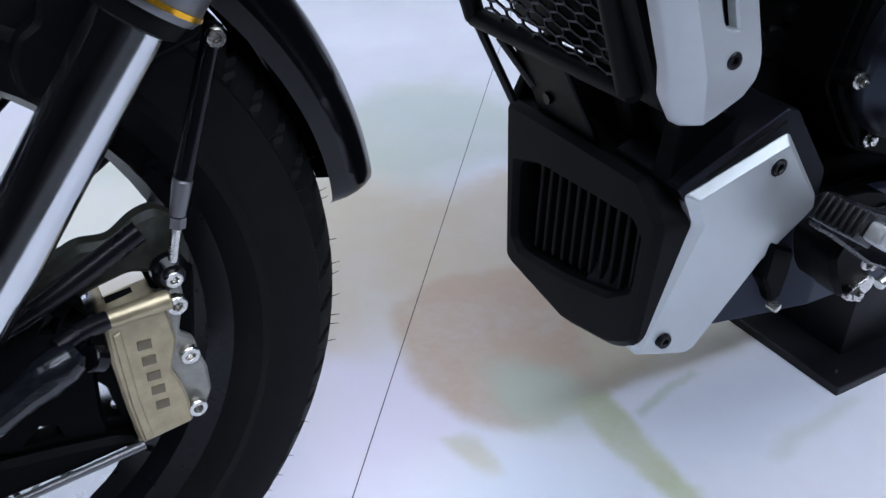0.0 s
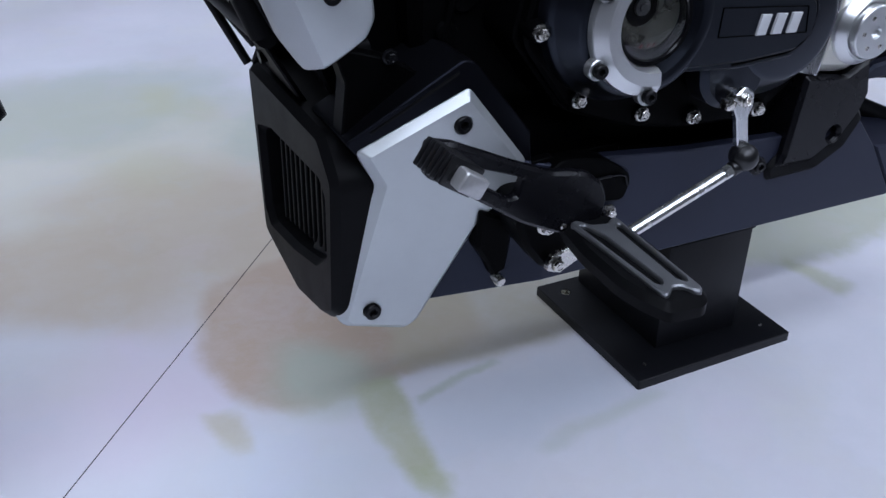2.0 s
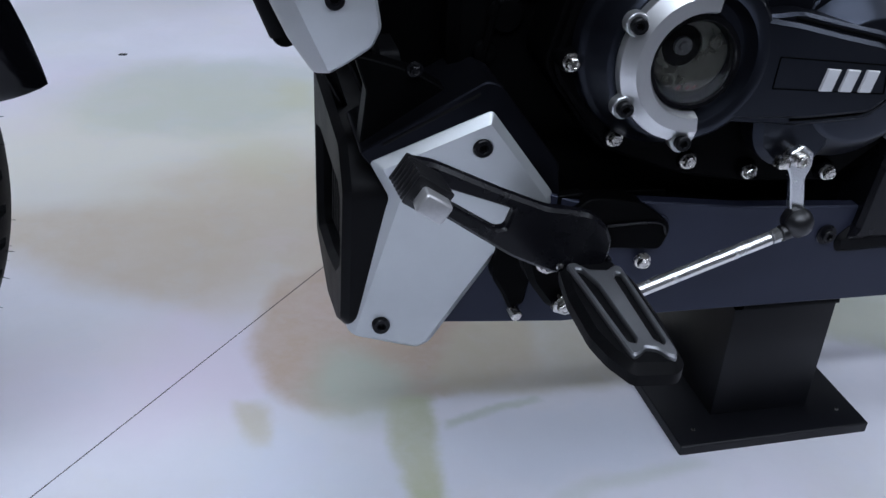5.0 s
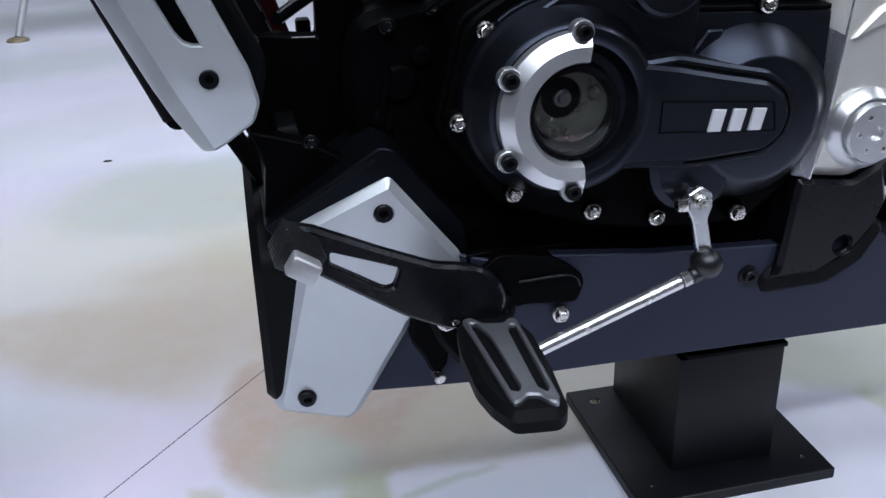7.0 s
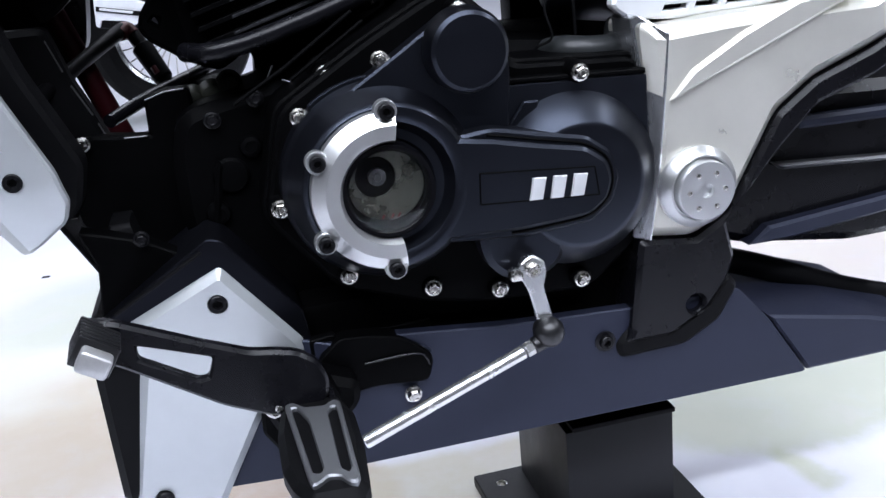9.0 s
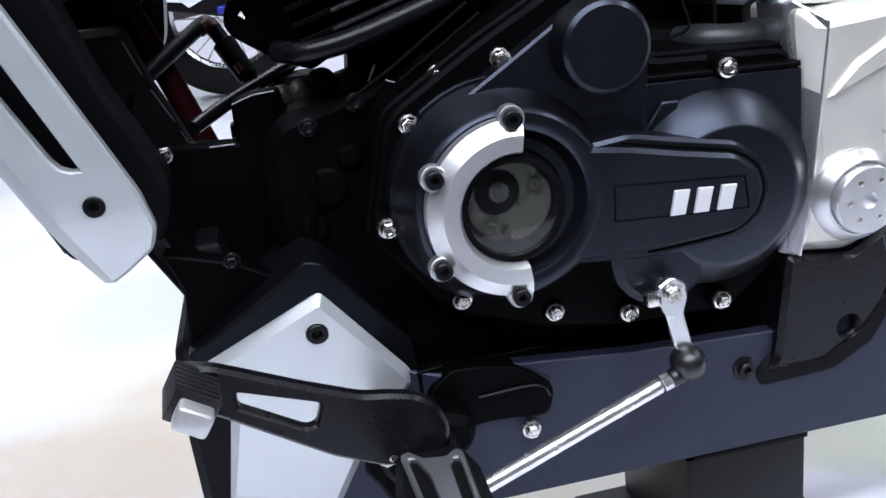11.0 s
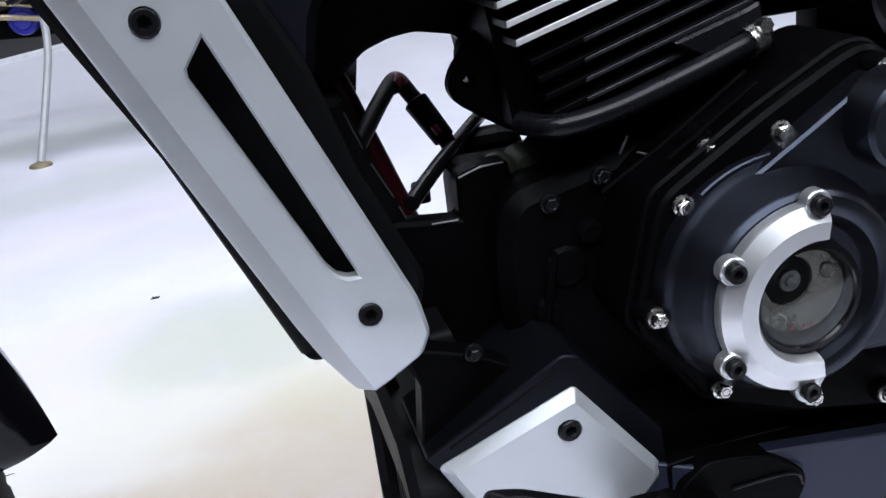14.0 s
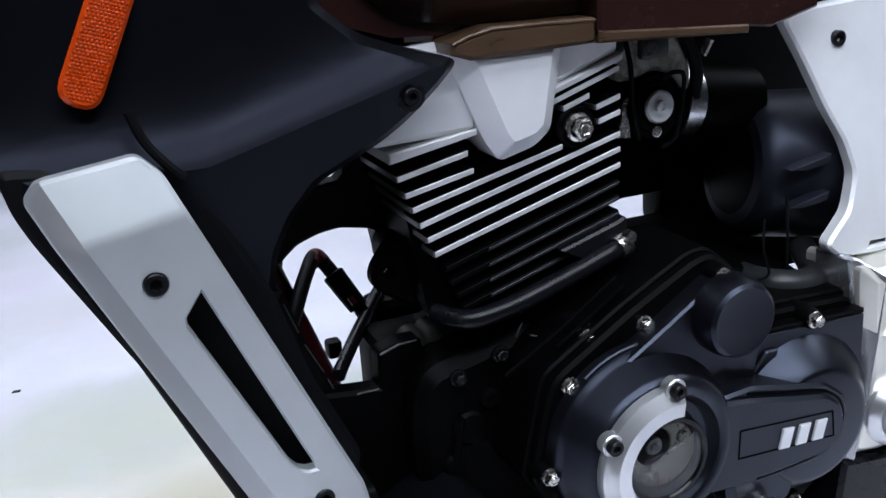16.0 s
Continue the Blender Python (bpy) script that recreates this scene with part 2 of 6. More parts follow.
def floor_print():
    m = surface("printed_vinyl_floor", (0.685, 0.685, 0.745), 0.34, vary=0.06, blotch=4.0, grain=700, bump=0.02)
    nt = m.node_tree
    b = nt.nodes["Principled BSDF"]
    base = b.inputs["Base Color"].links[0].from_socket
    geo = nt.nodes.new("ShaderNodeNewGeometry")
    warp = nt.nodes.new("ShaderNodeTexNoise")
    warp.inputs["Scale"].default_value, warp.inputs["Detail"].default_value = 8.0, 7
    warp.inputs["Roughness"].default_value = 0.62
    nt.links.new(geo.outputs["Position"], warp.inputs["Vector"])
    off = nt.nodes.new("ShaderNodeVectorMath")
    off.operation = "MULTIPLY_ADD"
    off.inputs[1].default_value = (0.15, 0.15, 0)
    nt.links.new(warp.outputs["Color"], off.inputs[0])
    sub = nt.nodes.new("ShaderNodeVectorMath")
    sub.operation = "SUBTRACT"
    sub.inputs[1].default_value = (0.075, 0.075, 0)
    nt.links.new(geo.outputs["Position"], sub.inputs[0])
    nt.links.new(sub.outputs[0], off.inputs[2])
    for cx, cy, hx, hy, turn, soft, tint, amount in BLOTS:
        mp = nt.nodes.new("ShaderNodeMapping")
        mp.vector_type = "TEXTURE"
        mp.inputs["Location"].default_value = (cx, cy, 0)
        mp.inputs["Rotation"].default_value = (0, 0, radians(turn))
        mp.inputs["Scale"].default_value = (hx, hy, 1)
        nt.links.new(off.outputs[0], mp.inputs["Vector"])
        ln = nt.nodes.new("ShaderNodeVectorMath")
        ln.operation = "LENGTH"
        nt.links.new(mp.outputs["Vector"], ln.inputs[0])
        mr = nt.nodes.new("ShaderNodeMapRange")
        mr.interpolation_type = "SMOOTHSTEP"
        mr.inputs["From Min"].default_value, mr.inputs["From Max"].default_value = 1 - soft / 2, 1 + soft / 2
        mr.inputs["To Min"].default_value, mr.inputs["To Max"].default_value = amount, 0
        nt.links.new(ln.outputs["Value"], mr.inputs["Value"])
        mx = nt.nodes.new("ShaderNodeMix")
        mx.data_type = "RGBA"
        nt.links.new(mr.outputs["Result"], mx.inputs["Factor"])
        nt.links.new(base, mx.inputs["A"])
        mx.inputs["B"].default_value = (*tint, 1)
        base = mx.outputs["Result"]
    small = nt.nodes.new("ShaderNodeVectorMath")
    small.operation = "MULTIPLY_ADD"
    small.inputs[1].default_value = (0.055, 0.055, 0)
    nt.links.new(warp.outputs["Color"], small.inputs[0])
    shift = nt.nodes.new("ShaderNodeVectorMath")
    shift.operation = "SUBTRACT"
    shift.inputs[1].default_value = (0.0275, 0.0275, 0)
    nt.links.new(geo.outputs["Position"], shift.inputs[0])
    nt.links.new(shift.outputs[0], small.inputs[2])
    wash = nt.nodes.new("ShaderNodeTexNoise")
    wash.inputs["Scale"].default_value, wash.inputs["Detail"].default_value, wash.inputs["Roughness"].default_value = 13.0, 7, 0.66
    nt.links.new(geo.outputs["Position"], wash.inputs["Vector"])
    thin = nt.nodes.new("ShaderNodeMapRange")
    thin.inputs["From Min"].default_value, thin.inputs["From Max"].default_value = 0.36, 0.60
    thin.inputs["To Min"].default_value, thin.inputs["To Max"].default_value = 0.86, 1.12
    nt.links.new(wash.outputs["Fac"], thin.inputs["Value"])
    for corners, edge, tint, amount in PATCHES:
        turn = 1 if area2(corners) > 0 else -1
        far = None
        for i in range(len(corners)):
            p, q = Vector(corners[i - 1]), Vector(corners[i])
            n = Vector(((q - p).y, -(q - p).x)).normalized() * turn
            dot = nt.nodes.new("ShaderNodeVectorMath")
            dot.operation = "DOT_PRODUCT"
            dot.inputs[1].default_value = (n.x, n.y, 0)
            nt.links.new(small.outputs[0], dot.inputs[0])
            away = nt.nodes.new("ShaderNodeMath")
            away.operation = "SUBTRACT"
            away.inputs[1].default_value = n.dot(p)
            nt.links.new(dot.outputs["Value"], away.inputs[0])
            if far is None:
                far = away.outputs[0]
            else:
                most = nt.nodes.new("ShaderNodeMath")
                most.operation = "SMOOTH_MAX"
                most.inputs[2].default_value = edge
                nt.links.new(far, most.inputs[0])
                nt.links.new(away.outputs[0], most.inputs[1])
                far = most.outputs[0]
        mr = nt.nodes.new("ShaderNodeMapRange")
        mr.interpolation_type = "SMOOTHSTEP"
        mr.inputs["From Min"].default_value, mr.inputs["From Max"].default_value = -edge * 0.5, edge * 0.5
        mr.inputs["To Min"].default_value, mr.inputs["To Max"].default_value = amount, 0
        nt.links.new(far, mr.inputs["Value"])
        uneven = nt.nodes.new("ShaderNodeMath")
        uneven.operation = "MULTIPLY"
        nt.links.new(mr.outputs["Result"], uneven.inputs[0])
        nt.links.new(thin.outputs["Result"], uneven.inputs[1])
        mx = nt.nodes.new("ShaderNodeMix")
        mx.data_type = "RGBA"
        nt.links.new(uneven.outputs[0], mx.inputs["Factor"])
        nt.links.new(base, mx.inputs["A"])
        mx.inputs["B"].default_value = (*tint, 1)
        base = mx.outputs["Result"]
    for scale, tint, low, high, most in ((5.0, CREAM, 0.50, 0.70, 0.22), (6.5, LILAC, 0.52, 0.72, 0.20), (17.0, PALEBLUE, 0.52, 0.74, 0.16)):
        veil = nt.nodes.new("ShaderNodeTexNoise")
        veil.inputs["Scale"].default_value, veil.inputs["Detail"].default_value, veil.inputs["Roughness"].default_value = scale, 6, 0.6
        nt.links.new(off.outputs[0], veil.inputs["Vector"])
        mr = nt.nodes.new("ShaderNodeMapRange")
        mr.inputs["From Min"].default_value, mr.inputs["From Max"].default_value, mr.inputs["To Max"].default_value = low, high, most
        nt.links.new(veil.outputs["Fac"], mr.inputs["Value"])
        mx = nt.nodes.new("ShaderNodeMix")
        mx.data_type = "RGBA"
        nt.links.new(mr.outputs["Result"], mx.inputs["Factor"])
        nt.links.new(base, mx.inputs["A"])
        mx.inputs["B"].default_value = (*tint, 1)
        base = mx.outputs["Result"]
    nt.links.new(base, b.inputs["Base Color"])
    return m


M_FLOOR = floor_print()


# ---- mesh helpers ----
from mathutils.geometry import delaunay_2d_cdt


def finish(bm, sharp=0.44):
    bmesh.ops.recalc_face_normals(bm, faces=bm.faces)
    for f in bm.faces:
        f.smooth = True
    for e in bm.edges:
        e.smooth = len(e.link_faces) == 2 and e.calc_face_angle(0) < sharp
    return bm


def mesh_of(name, bm, material):
    me = bpy.data.meshes.new(name)
    finish(bm).to_mesh(me)
    bm.free()
    me.materials.append(material)
    return me


def part(name, bm, material, parent=None, label=""):
    """Links a bmesh (or a mesh that is shared) as one object under a thing or a part."""
    ob = new(name, bm if isinstance(bm, bpy.types.Mesh) else mesh_of(name, bm, material))
    if parent:
        ob.parent = parent
    return tagged(ob, label)


def repeat(name, me, m, parent=None, label=""):
    ob = new(name, me)
    if parent:
        ob.parent = parent
    ob.matrix_basis = m
    return tagged(ob, label)


def rounded(poly, r, n=4):
    """The polygon with its corners rounded by up to r."""
    out = []
    k = len(poly)
    for i in range(k):
        p, a, b = Vector(poly[i]), Vector(poly[i - 1]), Vector(poly[(i + 1) % k])
        ra = min(r, 0.45 * (a - p).length)
        rb = min(r, 0.45 * (b - p).length)
        s, e = p + (a - p).normalized() * ra, p + (b - p).normalized() * rb
        for j in range(n + 1):
            t = j / n
            out.append(tuple(s * (1 - t) ** 2 + p * 2 * t * (1 - t) + e * t ** 2))
    return out


def grown(poly, d):
    """The polygon moved outward by d (inward: minus)."""
    s = 1 if area2(poly) > 0 else -1
    out = []
    k = len(poly)
    for i in range(k):
        a, p, b = (Vector(poly[(i + j) % k]) for j in (-1, 0, 1))
        n1, n2 = Vector(((p - a).y, -(p - a).x)).normalized(), Vector(((b - p).y, -(b - p).x)).normalized()
        n = n1 + n2
        n = n / max(n.length_squared / 2, 0.4)
        out.append(tuple(p + n * d * s))
    return out


def face_xz(u, v, w):
    return (u, w, v)


def face_yz(u, v, w):
    return (w, u, v)


def face_xy(u, v, w):
    return (u, v, w)


def inside(p, poly):
    odd = False
    for (x0, y0), (x1, y1) in zip(poly, poly[1:] + poly[:1]):
        if (y0 > p[1]) != (y1 > p[1]) and p[0] < (x1 - x0) * (p[1] - y0) / (y1 - y0) + x0:
            odd = not odd
    return odd


def cap(bm, rings, rows, place):
    """Fills the flat face between an outline and its holes."""
    pts = [Vector(p) for ring in rings for p in ring]
    verts = [v for row in rows for v in row]
    edges, n0 = [], 0
    for ring in rings:
        edges += [(n0 + i, n0 + (i + 1) % len(ring)) for i in range(len(ring))]
        n0 += len(ring)
    co, _, tris, source, _, _ = delaunay_2d_cdt(pts, edges, [], 0, 1e-7)
    extra = {}
    for tri in tris:
        mid = sum((co[i] for i in tri), Vector((0, 0))) / len(tri)
        if not inside(mid, rings[0]) or any(inside(mid, h) for h in rings[1:]):
            continue
        for i in tri:
            if not source[i] and i not in extra:
                extra[i] = bm.verts.new(place(co[i]))
        corner = [verts[source[i][0]] if source[i] else extra[i] for i in tri]
        if len(set(corner)) == 3 and not bm.faces.get(corner):
            bm.faces.new(corner)


def slab(poly, back, front, bevel=0.002, r=0.0, holes=(), to=face_xz, n=4, bm=None, hole_r=0.0):
    """A plate from a polygon, its front edges chamfered, with holes through it."""
    bm = bm or bmesh.new()
    step = bevel if back > front else -bevel
    loops = []
    for shape, rad, d in [(poly, r, -bevel)] + [(h, hole_r, bevel * 0.6) for h in holes]:
        inner = grown(shape, d)
        loops.append((rounded(shape, rad, n), rounded(inner, max(rad * 0.35, rad - bevel), n)) if rad else (list(shape), inner))
    fronts, backs = ([], []), ([], [])
    for pts, small in loops:
        rings = [(small, front), (pts, front + step), (pts, back)]
        vs = [[bm.verts.new(to(u, v, w)) for u, v in ring] for ring, w in rings]
        k = len(pts)
        for a, b in zip(vs, vs[1:]):
            for i in range(k):
                bm.faces.new((a[i - 1], a[i], b[i], b[i - 1]))
        fronts[0].append(rings[0][0])
        fronts[1].append(vs[0])
        backs[0].append(list(pts))
        backs[1].append(vs[2])
    cap(bm, *fronts, lambda p: to(p.x, p.y, front))
    cap(bm, *backs, lambda p: to(p.x, p.y, back))
    return bm


def cut(bm, point, normal):
    bmesh.ops.bisect_plane(bm, geom=bm.verts[:] + bm.edges[:] + bm.faces[:], plane_co=point, plane_no=normal)


def warp(bm, fn):
    for v in bm.verts:
        v.co = Vector(fn(*v.co))
    return bm


def out_at(x, y, z, turn=0.0):
    """A pose whose local z points out of the bike's left side (towards -y)."""
    return Matrix.Translation((x, y, z)) @ Matrix(((1, 0, 0, 0), (0, 0, -1, 0), (0, 1, 0, 0), (0, 0, 0, 1))) @ pose(0, 0, 0, 0, 0, turn)


def along(a, b):
    """A pose at a whose local z points to b."""
    d = Vector(b) - Vector(a)
    return Matrix.Translation(a) @ d.to_track_quat("Z", "Y").to_matrix().to_4x4()


def lathe(profile, m=Matrix(), seg=32, bm=None, a0=0.0, a1=360.0, close=False, radius=None):
    """Turns a profile of (radius, height) round the local z axis."""
    bm = bm or bmesh.new()
    full = abs(a1 - a0) >= 359.9
    cols = seg if full else seg + 1
    grid = []
    for j in range(cols):
        a = radians(a0 + (a1 - a0) * j / seg)
        col = []
        for i, (r, h) in enumerate(profile):
            rr = radius(r, h, a) if radius else r
            col.append(bm.verts.new(m @ Vector((rr * math.cos(a), rr * math.sin(a), h))))
        grid.append(col)
    k = len(profile)
    for j in range(seg):
        p, q = grid[j], grid[(j + 1) % cols]
        for i in range(k if close else k - 1):
            i2 = (i + 1) % k
            if profile[i][0] < 1e-6 and profile[i2][0] < 1e-6:
                continue
            bm.faces.new((p[i], p[i2], q[i2], q[i]))
    if close and not full:
        bm.faces.new(grid[0])
        bm.faces.new(grid[-1])
    bmesh.ops.remove_doubles(bm, verts=bm.verts, dist=1e-6)
    return bm


def rod(a, b, r, r2=None, bevel=0.0, seg=20, bm=None):
    seg = max(seg, 16) if seg > 8 else seg
    r2 = r if r2 is None else r2
    h = (Vector(b) - Vector(a)).length
    e = bevel
    return lathe([(0, 0), (r - e, 0), (r, e), (r2, h - e), (r2 - e, h), (0, h)], along(a, b), seg, bm)


def spline(pts, n=8):
    ps = [Vector(p) for p in pts]
    ps = [ps[0] * 2 - ps[1]] + ps + [ps[-1] * 2 - ps[-2]]
    out = []
    for i in range(1, len(ps) - 2):
        p0, p1, p2, p3 = ps[i - 1:i + 3]
        for j in range(n):
            t = j / n
            out.append(0.5 * (2 * p1 + (p2 - p0) * t + (2 * p0 - 5 * p1 + 4 * p2 - p3) * t * t + (3 * p1 - 3 * p2 + p3 - p0) * t ** 3))
    return out + [ps[-2]]


def tube(pts, r, seg=10, n=8, bm=None):
    seg = max(seg, 16) if seg > 8 else seg
    bm = bm or bmesh.new()
    path = spline(pts, n) if n > 1 else [Vector(p) for p in pts]
    up = Vector((0.3, 0.2, 0.93))
    rings = []
    for i, p in enumerate(path):
        d = (path[min(i + 1, len(path) - 1)] - path[max(i - 1, 0)]).normalized()
        up = (up - d * up.dot(d)).normalized()
        side = d.cross(up)
        rings.append([bm.verts.new(p + (up * math.cos(2 * math.pi * j / seg) + side * math.sin(2 * math.pi * j / seg)) * r) for j in range(seg)])
    for a, b in zip(rings, rings[1:]):
        for j in range(seg):
            bm.faces.new((a[j - 1], a[j], b[j], b[j - 1]))
    bm.faces.new(rings[0])
    bm.faces.new(rings[-1])
    return bm


def block(x0, x1, y0, y1, z0, z1, bevel=0.003, segs=2, bm=None):
    own = bmesh.new()
    bmesh.ops.create_cube(own, size=1, matrix=Matrix.Translation(((x0 + x1) / 2, (y0 + y1) / 2, (z0 + z1) / 2)) @ Matrix.Diagonal((x1 - x0, y1 - y0, z1 - z0, 1)))
    if bevel:
        bmesh.ops.bevel(own, geom=own.edges[:], offset=bevel, segments=segs, affect="EDGES", profile=0.5)
    if bm is None:
        return own
    me = bpy.data.meshes.new("tmp")
    own.to_mesh(me)
    own.free()
    bm.from_mesh(me)
    bpy.data.meshes.remove(me)
    return bm


def moved(bm, m):
    bmesh.ops.transform(bm, matrix=m, verts=bm.verts)
    return bm


def hex_bolt():
    bm = lathe([(0.0062, -0.001), (0.0066, 0.0006), (0.0062, 0.0018), (0.0048, 0.0024)], seg=24)
    hexa = [(0.0046 * math.cos(radians(60 * i)), 0.0046 * math.sin(radians(60 * i))) for i in range(6)]
    slab(hexa, 0.001, 0.0065, 0.0006, to=face_xy, bm=bm)
    lathe([(0.0026, 0.0066), (0.0024, 0.0069), (0.0012, 0.0060), (0, 0.0060)], seg=12, bm=bm)
    return bm


def socket_bolt(r=0.0052, h=0.005):
    hexa = [(r * 0.5 * math.cos(radians(60 * i + 30)), r * 0.5 * math.sin(radians(60 * i + 30))) for i in range(6)]
    bm = slab([(r * math.cos(radians(15 * i)), r * math.sin(radians(15 * i))) for i in range(24)], 0, h, 0.0006, holes=(hexa,), to=face_xy)
    lathe([(r * 0.55, h * 0.35), (0, h * 0.35)], seg=12, bm=bm)
    return bm


ME_HEX = mesh_of("hex_bolt", hex_bolt(), M_BOLT)
ME_HEX_DARK = mesh_of("hex_bolt", hex_bolt(), M_DARKBOLT)
ME_SOCK = mesh_of("socket_bolt", socket_bolt(), M_DARKBOLT)
ME_SOCK_ALLOY = mesh_of("socket_bolt", socket_bolt(0.0056, 0.005), M_BOLT)

# ---- setting ----
def sheet(name, x0, x1, y0, y1, z, material):
    bm = bmesh.new()
    bm.faces.new([bm.verts.new(p) for p in ((x0, y0, z), (x1, y0, z), (x1, y1, z), (x0, y1, z))])
    return tagged(part(name, bm, material), kind="structure")


tagged(sheet("floor", -14, 14, -12, 16, 0, M_FLOOR), "white printed vinyl floor with soft beige and olive watercolour shapes and painted shadows", "floor")
seam = tagged(part("floor_seam", slab([(-2.0, -0.0006), (3.0, -0.0006), (3.0, 0.0006), (-2.0, 0.0006)], -0.0002, 0.0003, 0.0001, to=face_xy), M_SEAM), "thin dark joint between two vinyl sheets", "seam", kind="structure")
seam.matrix_basis = pose(-0.213, 0.450, 0, 0, 0, math.degrees(math.atan2(0.967, 0.786)))
tagged(part("ceiling", block(-14, 14, -12, 16, 6.0, 6.2, 0), M_CEIL), "dark exhibition hall ceiling", "ceiling", kind="structure")
for wall_name, wx0, wx1, wy0, wy1 in (("wall_north", -14, 14, 16, 16.2), ("wall_south", -14, 14, -12.2, -12), ("wall_west", -14.2, -14, -12, 16), ("wall_east", 14, 14.2, -12, 16)):
    tagged(part(wall_name, block(wx0, wx1, wy0, wy1, 0, 6, 0), M_WALL), "pale painted exhibition hall wall", "wall", kind="structure")
# unseen dark sheet, added so the flat covers reflect less white floor
tagged(part("reflection_sheet", slab([(-13.9, -11.9), (13.9, -11.9), (13.9, -0.85), (-13.9, -0.85)], 0.0, 0.006, 0.002, to=face_xy), M_CARPET), "unseen dark floor sheet added to darken reflections", "carpet", kind="structure")
tagged(part("trim", slab([(-9, 3.94), (-1.70, 5.67), (-0.26, 7.43), (3.04, 11.43), (3, 11.5), (-0.3, 7.5), (-1.72, 5.74), (-9, 4.0)], 0.0, 0.024, 0.003, to=face_xy), M_WHITE), "pale edge strip of the next stand", "trim", kind="structure")
tagged(part("carpet", slab([(-9, 4.0), (-1.72, 5.74), (-0.3, 7.5), (3, 11.5), (3, 15.9), (-13.9, 15.9), (-13.9, 3.0)], 0.0, 0.02, 0.004, to=face_xy), M_CARPET), "dark grey carpet of the next stand", "carpet", kind="structure")

# ---- motorcycle ----
bike = tagged(new("motorcycle"), "black and silver custom scrambler motorcycle held on a steel display stand", "motorcycle")


def bolts(mesh, name, places, parent, label="", size=1.0):
    for i, (bx, by, bz) in enumerate(places):
        repeat(name, mesh, out_at(bx, by, bz, 37.0 * i) @ Matrix.Scale(size, 4), parent, label)


# front wheel
HUB = (-0.812, 0.12, 0.334)
WHEEL = Matrix.Translation(HUB) @ Matrix(((1, 0, 0, 0), (0, 0, -1, 0), (0, 1, 0, 0), (0, 0, 0, 1)))
rim = part("front_wheel", lathe([(0.222, -0.030), (0.243, -0.040), (0.248, -0.043), (0.250, -0.040), (0.236, -0.032), (0.226, -0.018), (0.224, 0.018), (0.236, 0.032), (0.250, 0.040), (0.248, 0.043), (0.243, 0.040), (0.222, 0.030), (0.214, 0.014), (0.214, -0.014)], WHEEL, 72, close=True), M_SATIN, bike, "satin black spoked rim")


def tread(r, h, a):
    """Slanted grooves across the shoulders of the tyre."""
    if r < 0.302:
        return r
    k = (a * 66 / (2 * math.pi) + abs(h) * 9) % 1.0
    return r - (0.0060 if k < 0.17 and abs(h) > 0.018 else 0.0)


tyre_profile = [(0.236, -0.034), (0.245, -0.045), (0.254, -0.0505), (0.2575, -0.0535), (0.262, -0.0535), (0.2655, -0.0520), (0.280, -0.0560), (0.294, -0.0565), (0.305, -0.0545)]
tyre_profile += [(0.334 - 0.028 * abs(math.sin(radians(q))) ** 2.6, 0.052 * math.sin(radians(q))) for q in range(-84, 85, 7)]
tyre_profile += [(r, -h) for r, h in reversed(tyre_profile[:9])]
tyre_profile = [(0.236 + (r - 0.236) * 0.937, h) for r, h in tyre_profile]
part("tyre", lathe(tyre_profile, WHEEL, 792, radius=tread), M_RUBBER, rim, "black rubber tyre with slanted tread grooves and moulding hairs")
hairs = bmesh.new()
for i in range(230):
    q, s = 2 * math.pi * (i + random.random() * 0.5) / 230, random.choice((-1, -0.6, 0.2, 0.6, 1))
    r0 = 0.3278 - 0.026 * abs(s) ** 2.6 - 0.001
    base = Vector((r0 * math.cos(q), r0 * math.sin(q), 0.052 * s))
    tip = base + Vector((math.cos(q) * 0.008, math.sin(q) * 0.008, 0.002 * random.uniform(-1, 1)))
    rod(WHEEL @ base, WHEEL @ tip, 0.0005, 0.0002, seg=4, bm=hairs)
tagged(part("moulding_hairs", hairs, M_RUBBER, rim), kind="stuff")
part("hub", lathe([(0, -0.062), (0.034, -0.062), (0.038, -0.056), (0.036, -0.04), (0.026, -0.03), (0.026, 0.03), (0.036, 0.04), (0.038, 0.056), (0.034, 0.062), (0, 0.062)], WHEEL, 36), M_SATIN, rim, "black hub")
for i in range(36):
    q = radians(10 * i + 3)
    side = -1 if i % 2 else 1
    lean = radians(28 if i % 4 < 2 else -28)
    part("spoke", rod(WHEEL @ Vector((0.034 * math.cos(q + lean * 1.8), 0.034 * math.sin(q + lean * 1.8), 0.046 * side)), WHEEL @ Vector((0.216 * math.cos(q), 0.216 * math.sin(q), 0.008 * side)), 0.0026, seg=8), M_SATIN, rim)
DISC_Z = 0.062


disc_outer = [(((0.160 + 0.003 * math.cos(12 * radians(q))) * math.cos(radians(q))), ((0.160 + 0.003 * math.cos(12 * radians(q))) * math.sin(radians(q)))) for q in range(0, 360, 4)]
disc_holes = [[(0.118 * math.cos(radians(q)), 0.118 * math.sin(radians(q))) for q in range(0, 360, 8)]]
for i in range(30):
    q, rr = radians(12 * i), (0.130, 0.140, 0.149)[i % 3]
    disc_holes.append([(rr * math.cos(q) + 0.0042 * math.cos(radians(a)), rr * math.sin(q) + 0.0042 * math.sin(radians(a))) for a in range(0, 360, 45)])
part("brake_disc", moved(slab(disc_outer, DISC_Z - 0.002, DISC_Z + 0.002, 0.0006, holes=disc_holes, to=face_xy), WHEEL), M_ALLOY, rim, "drilled steel brake disc")
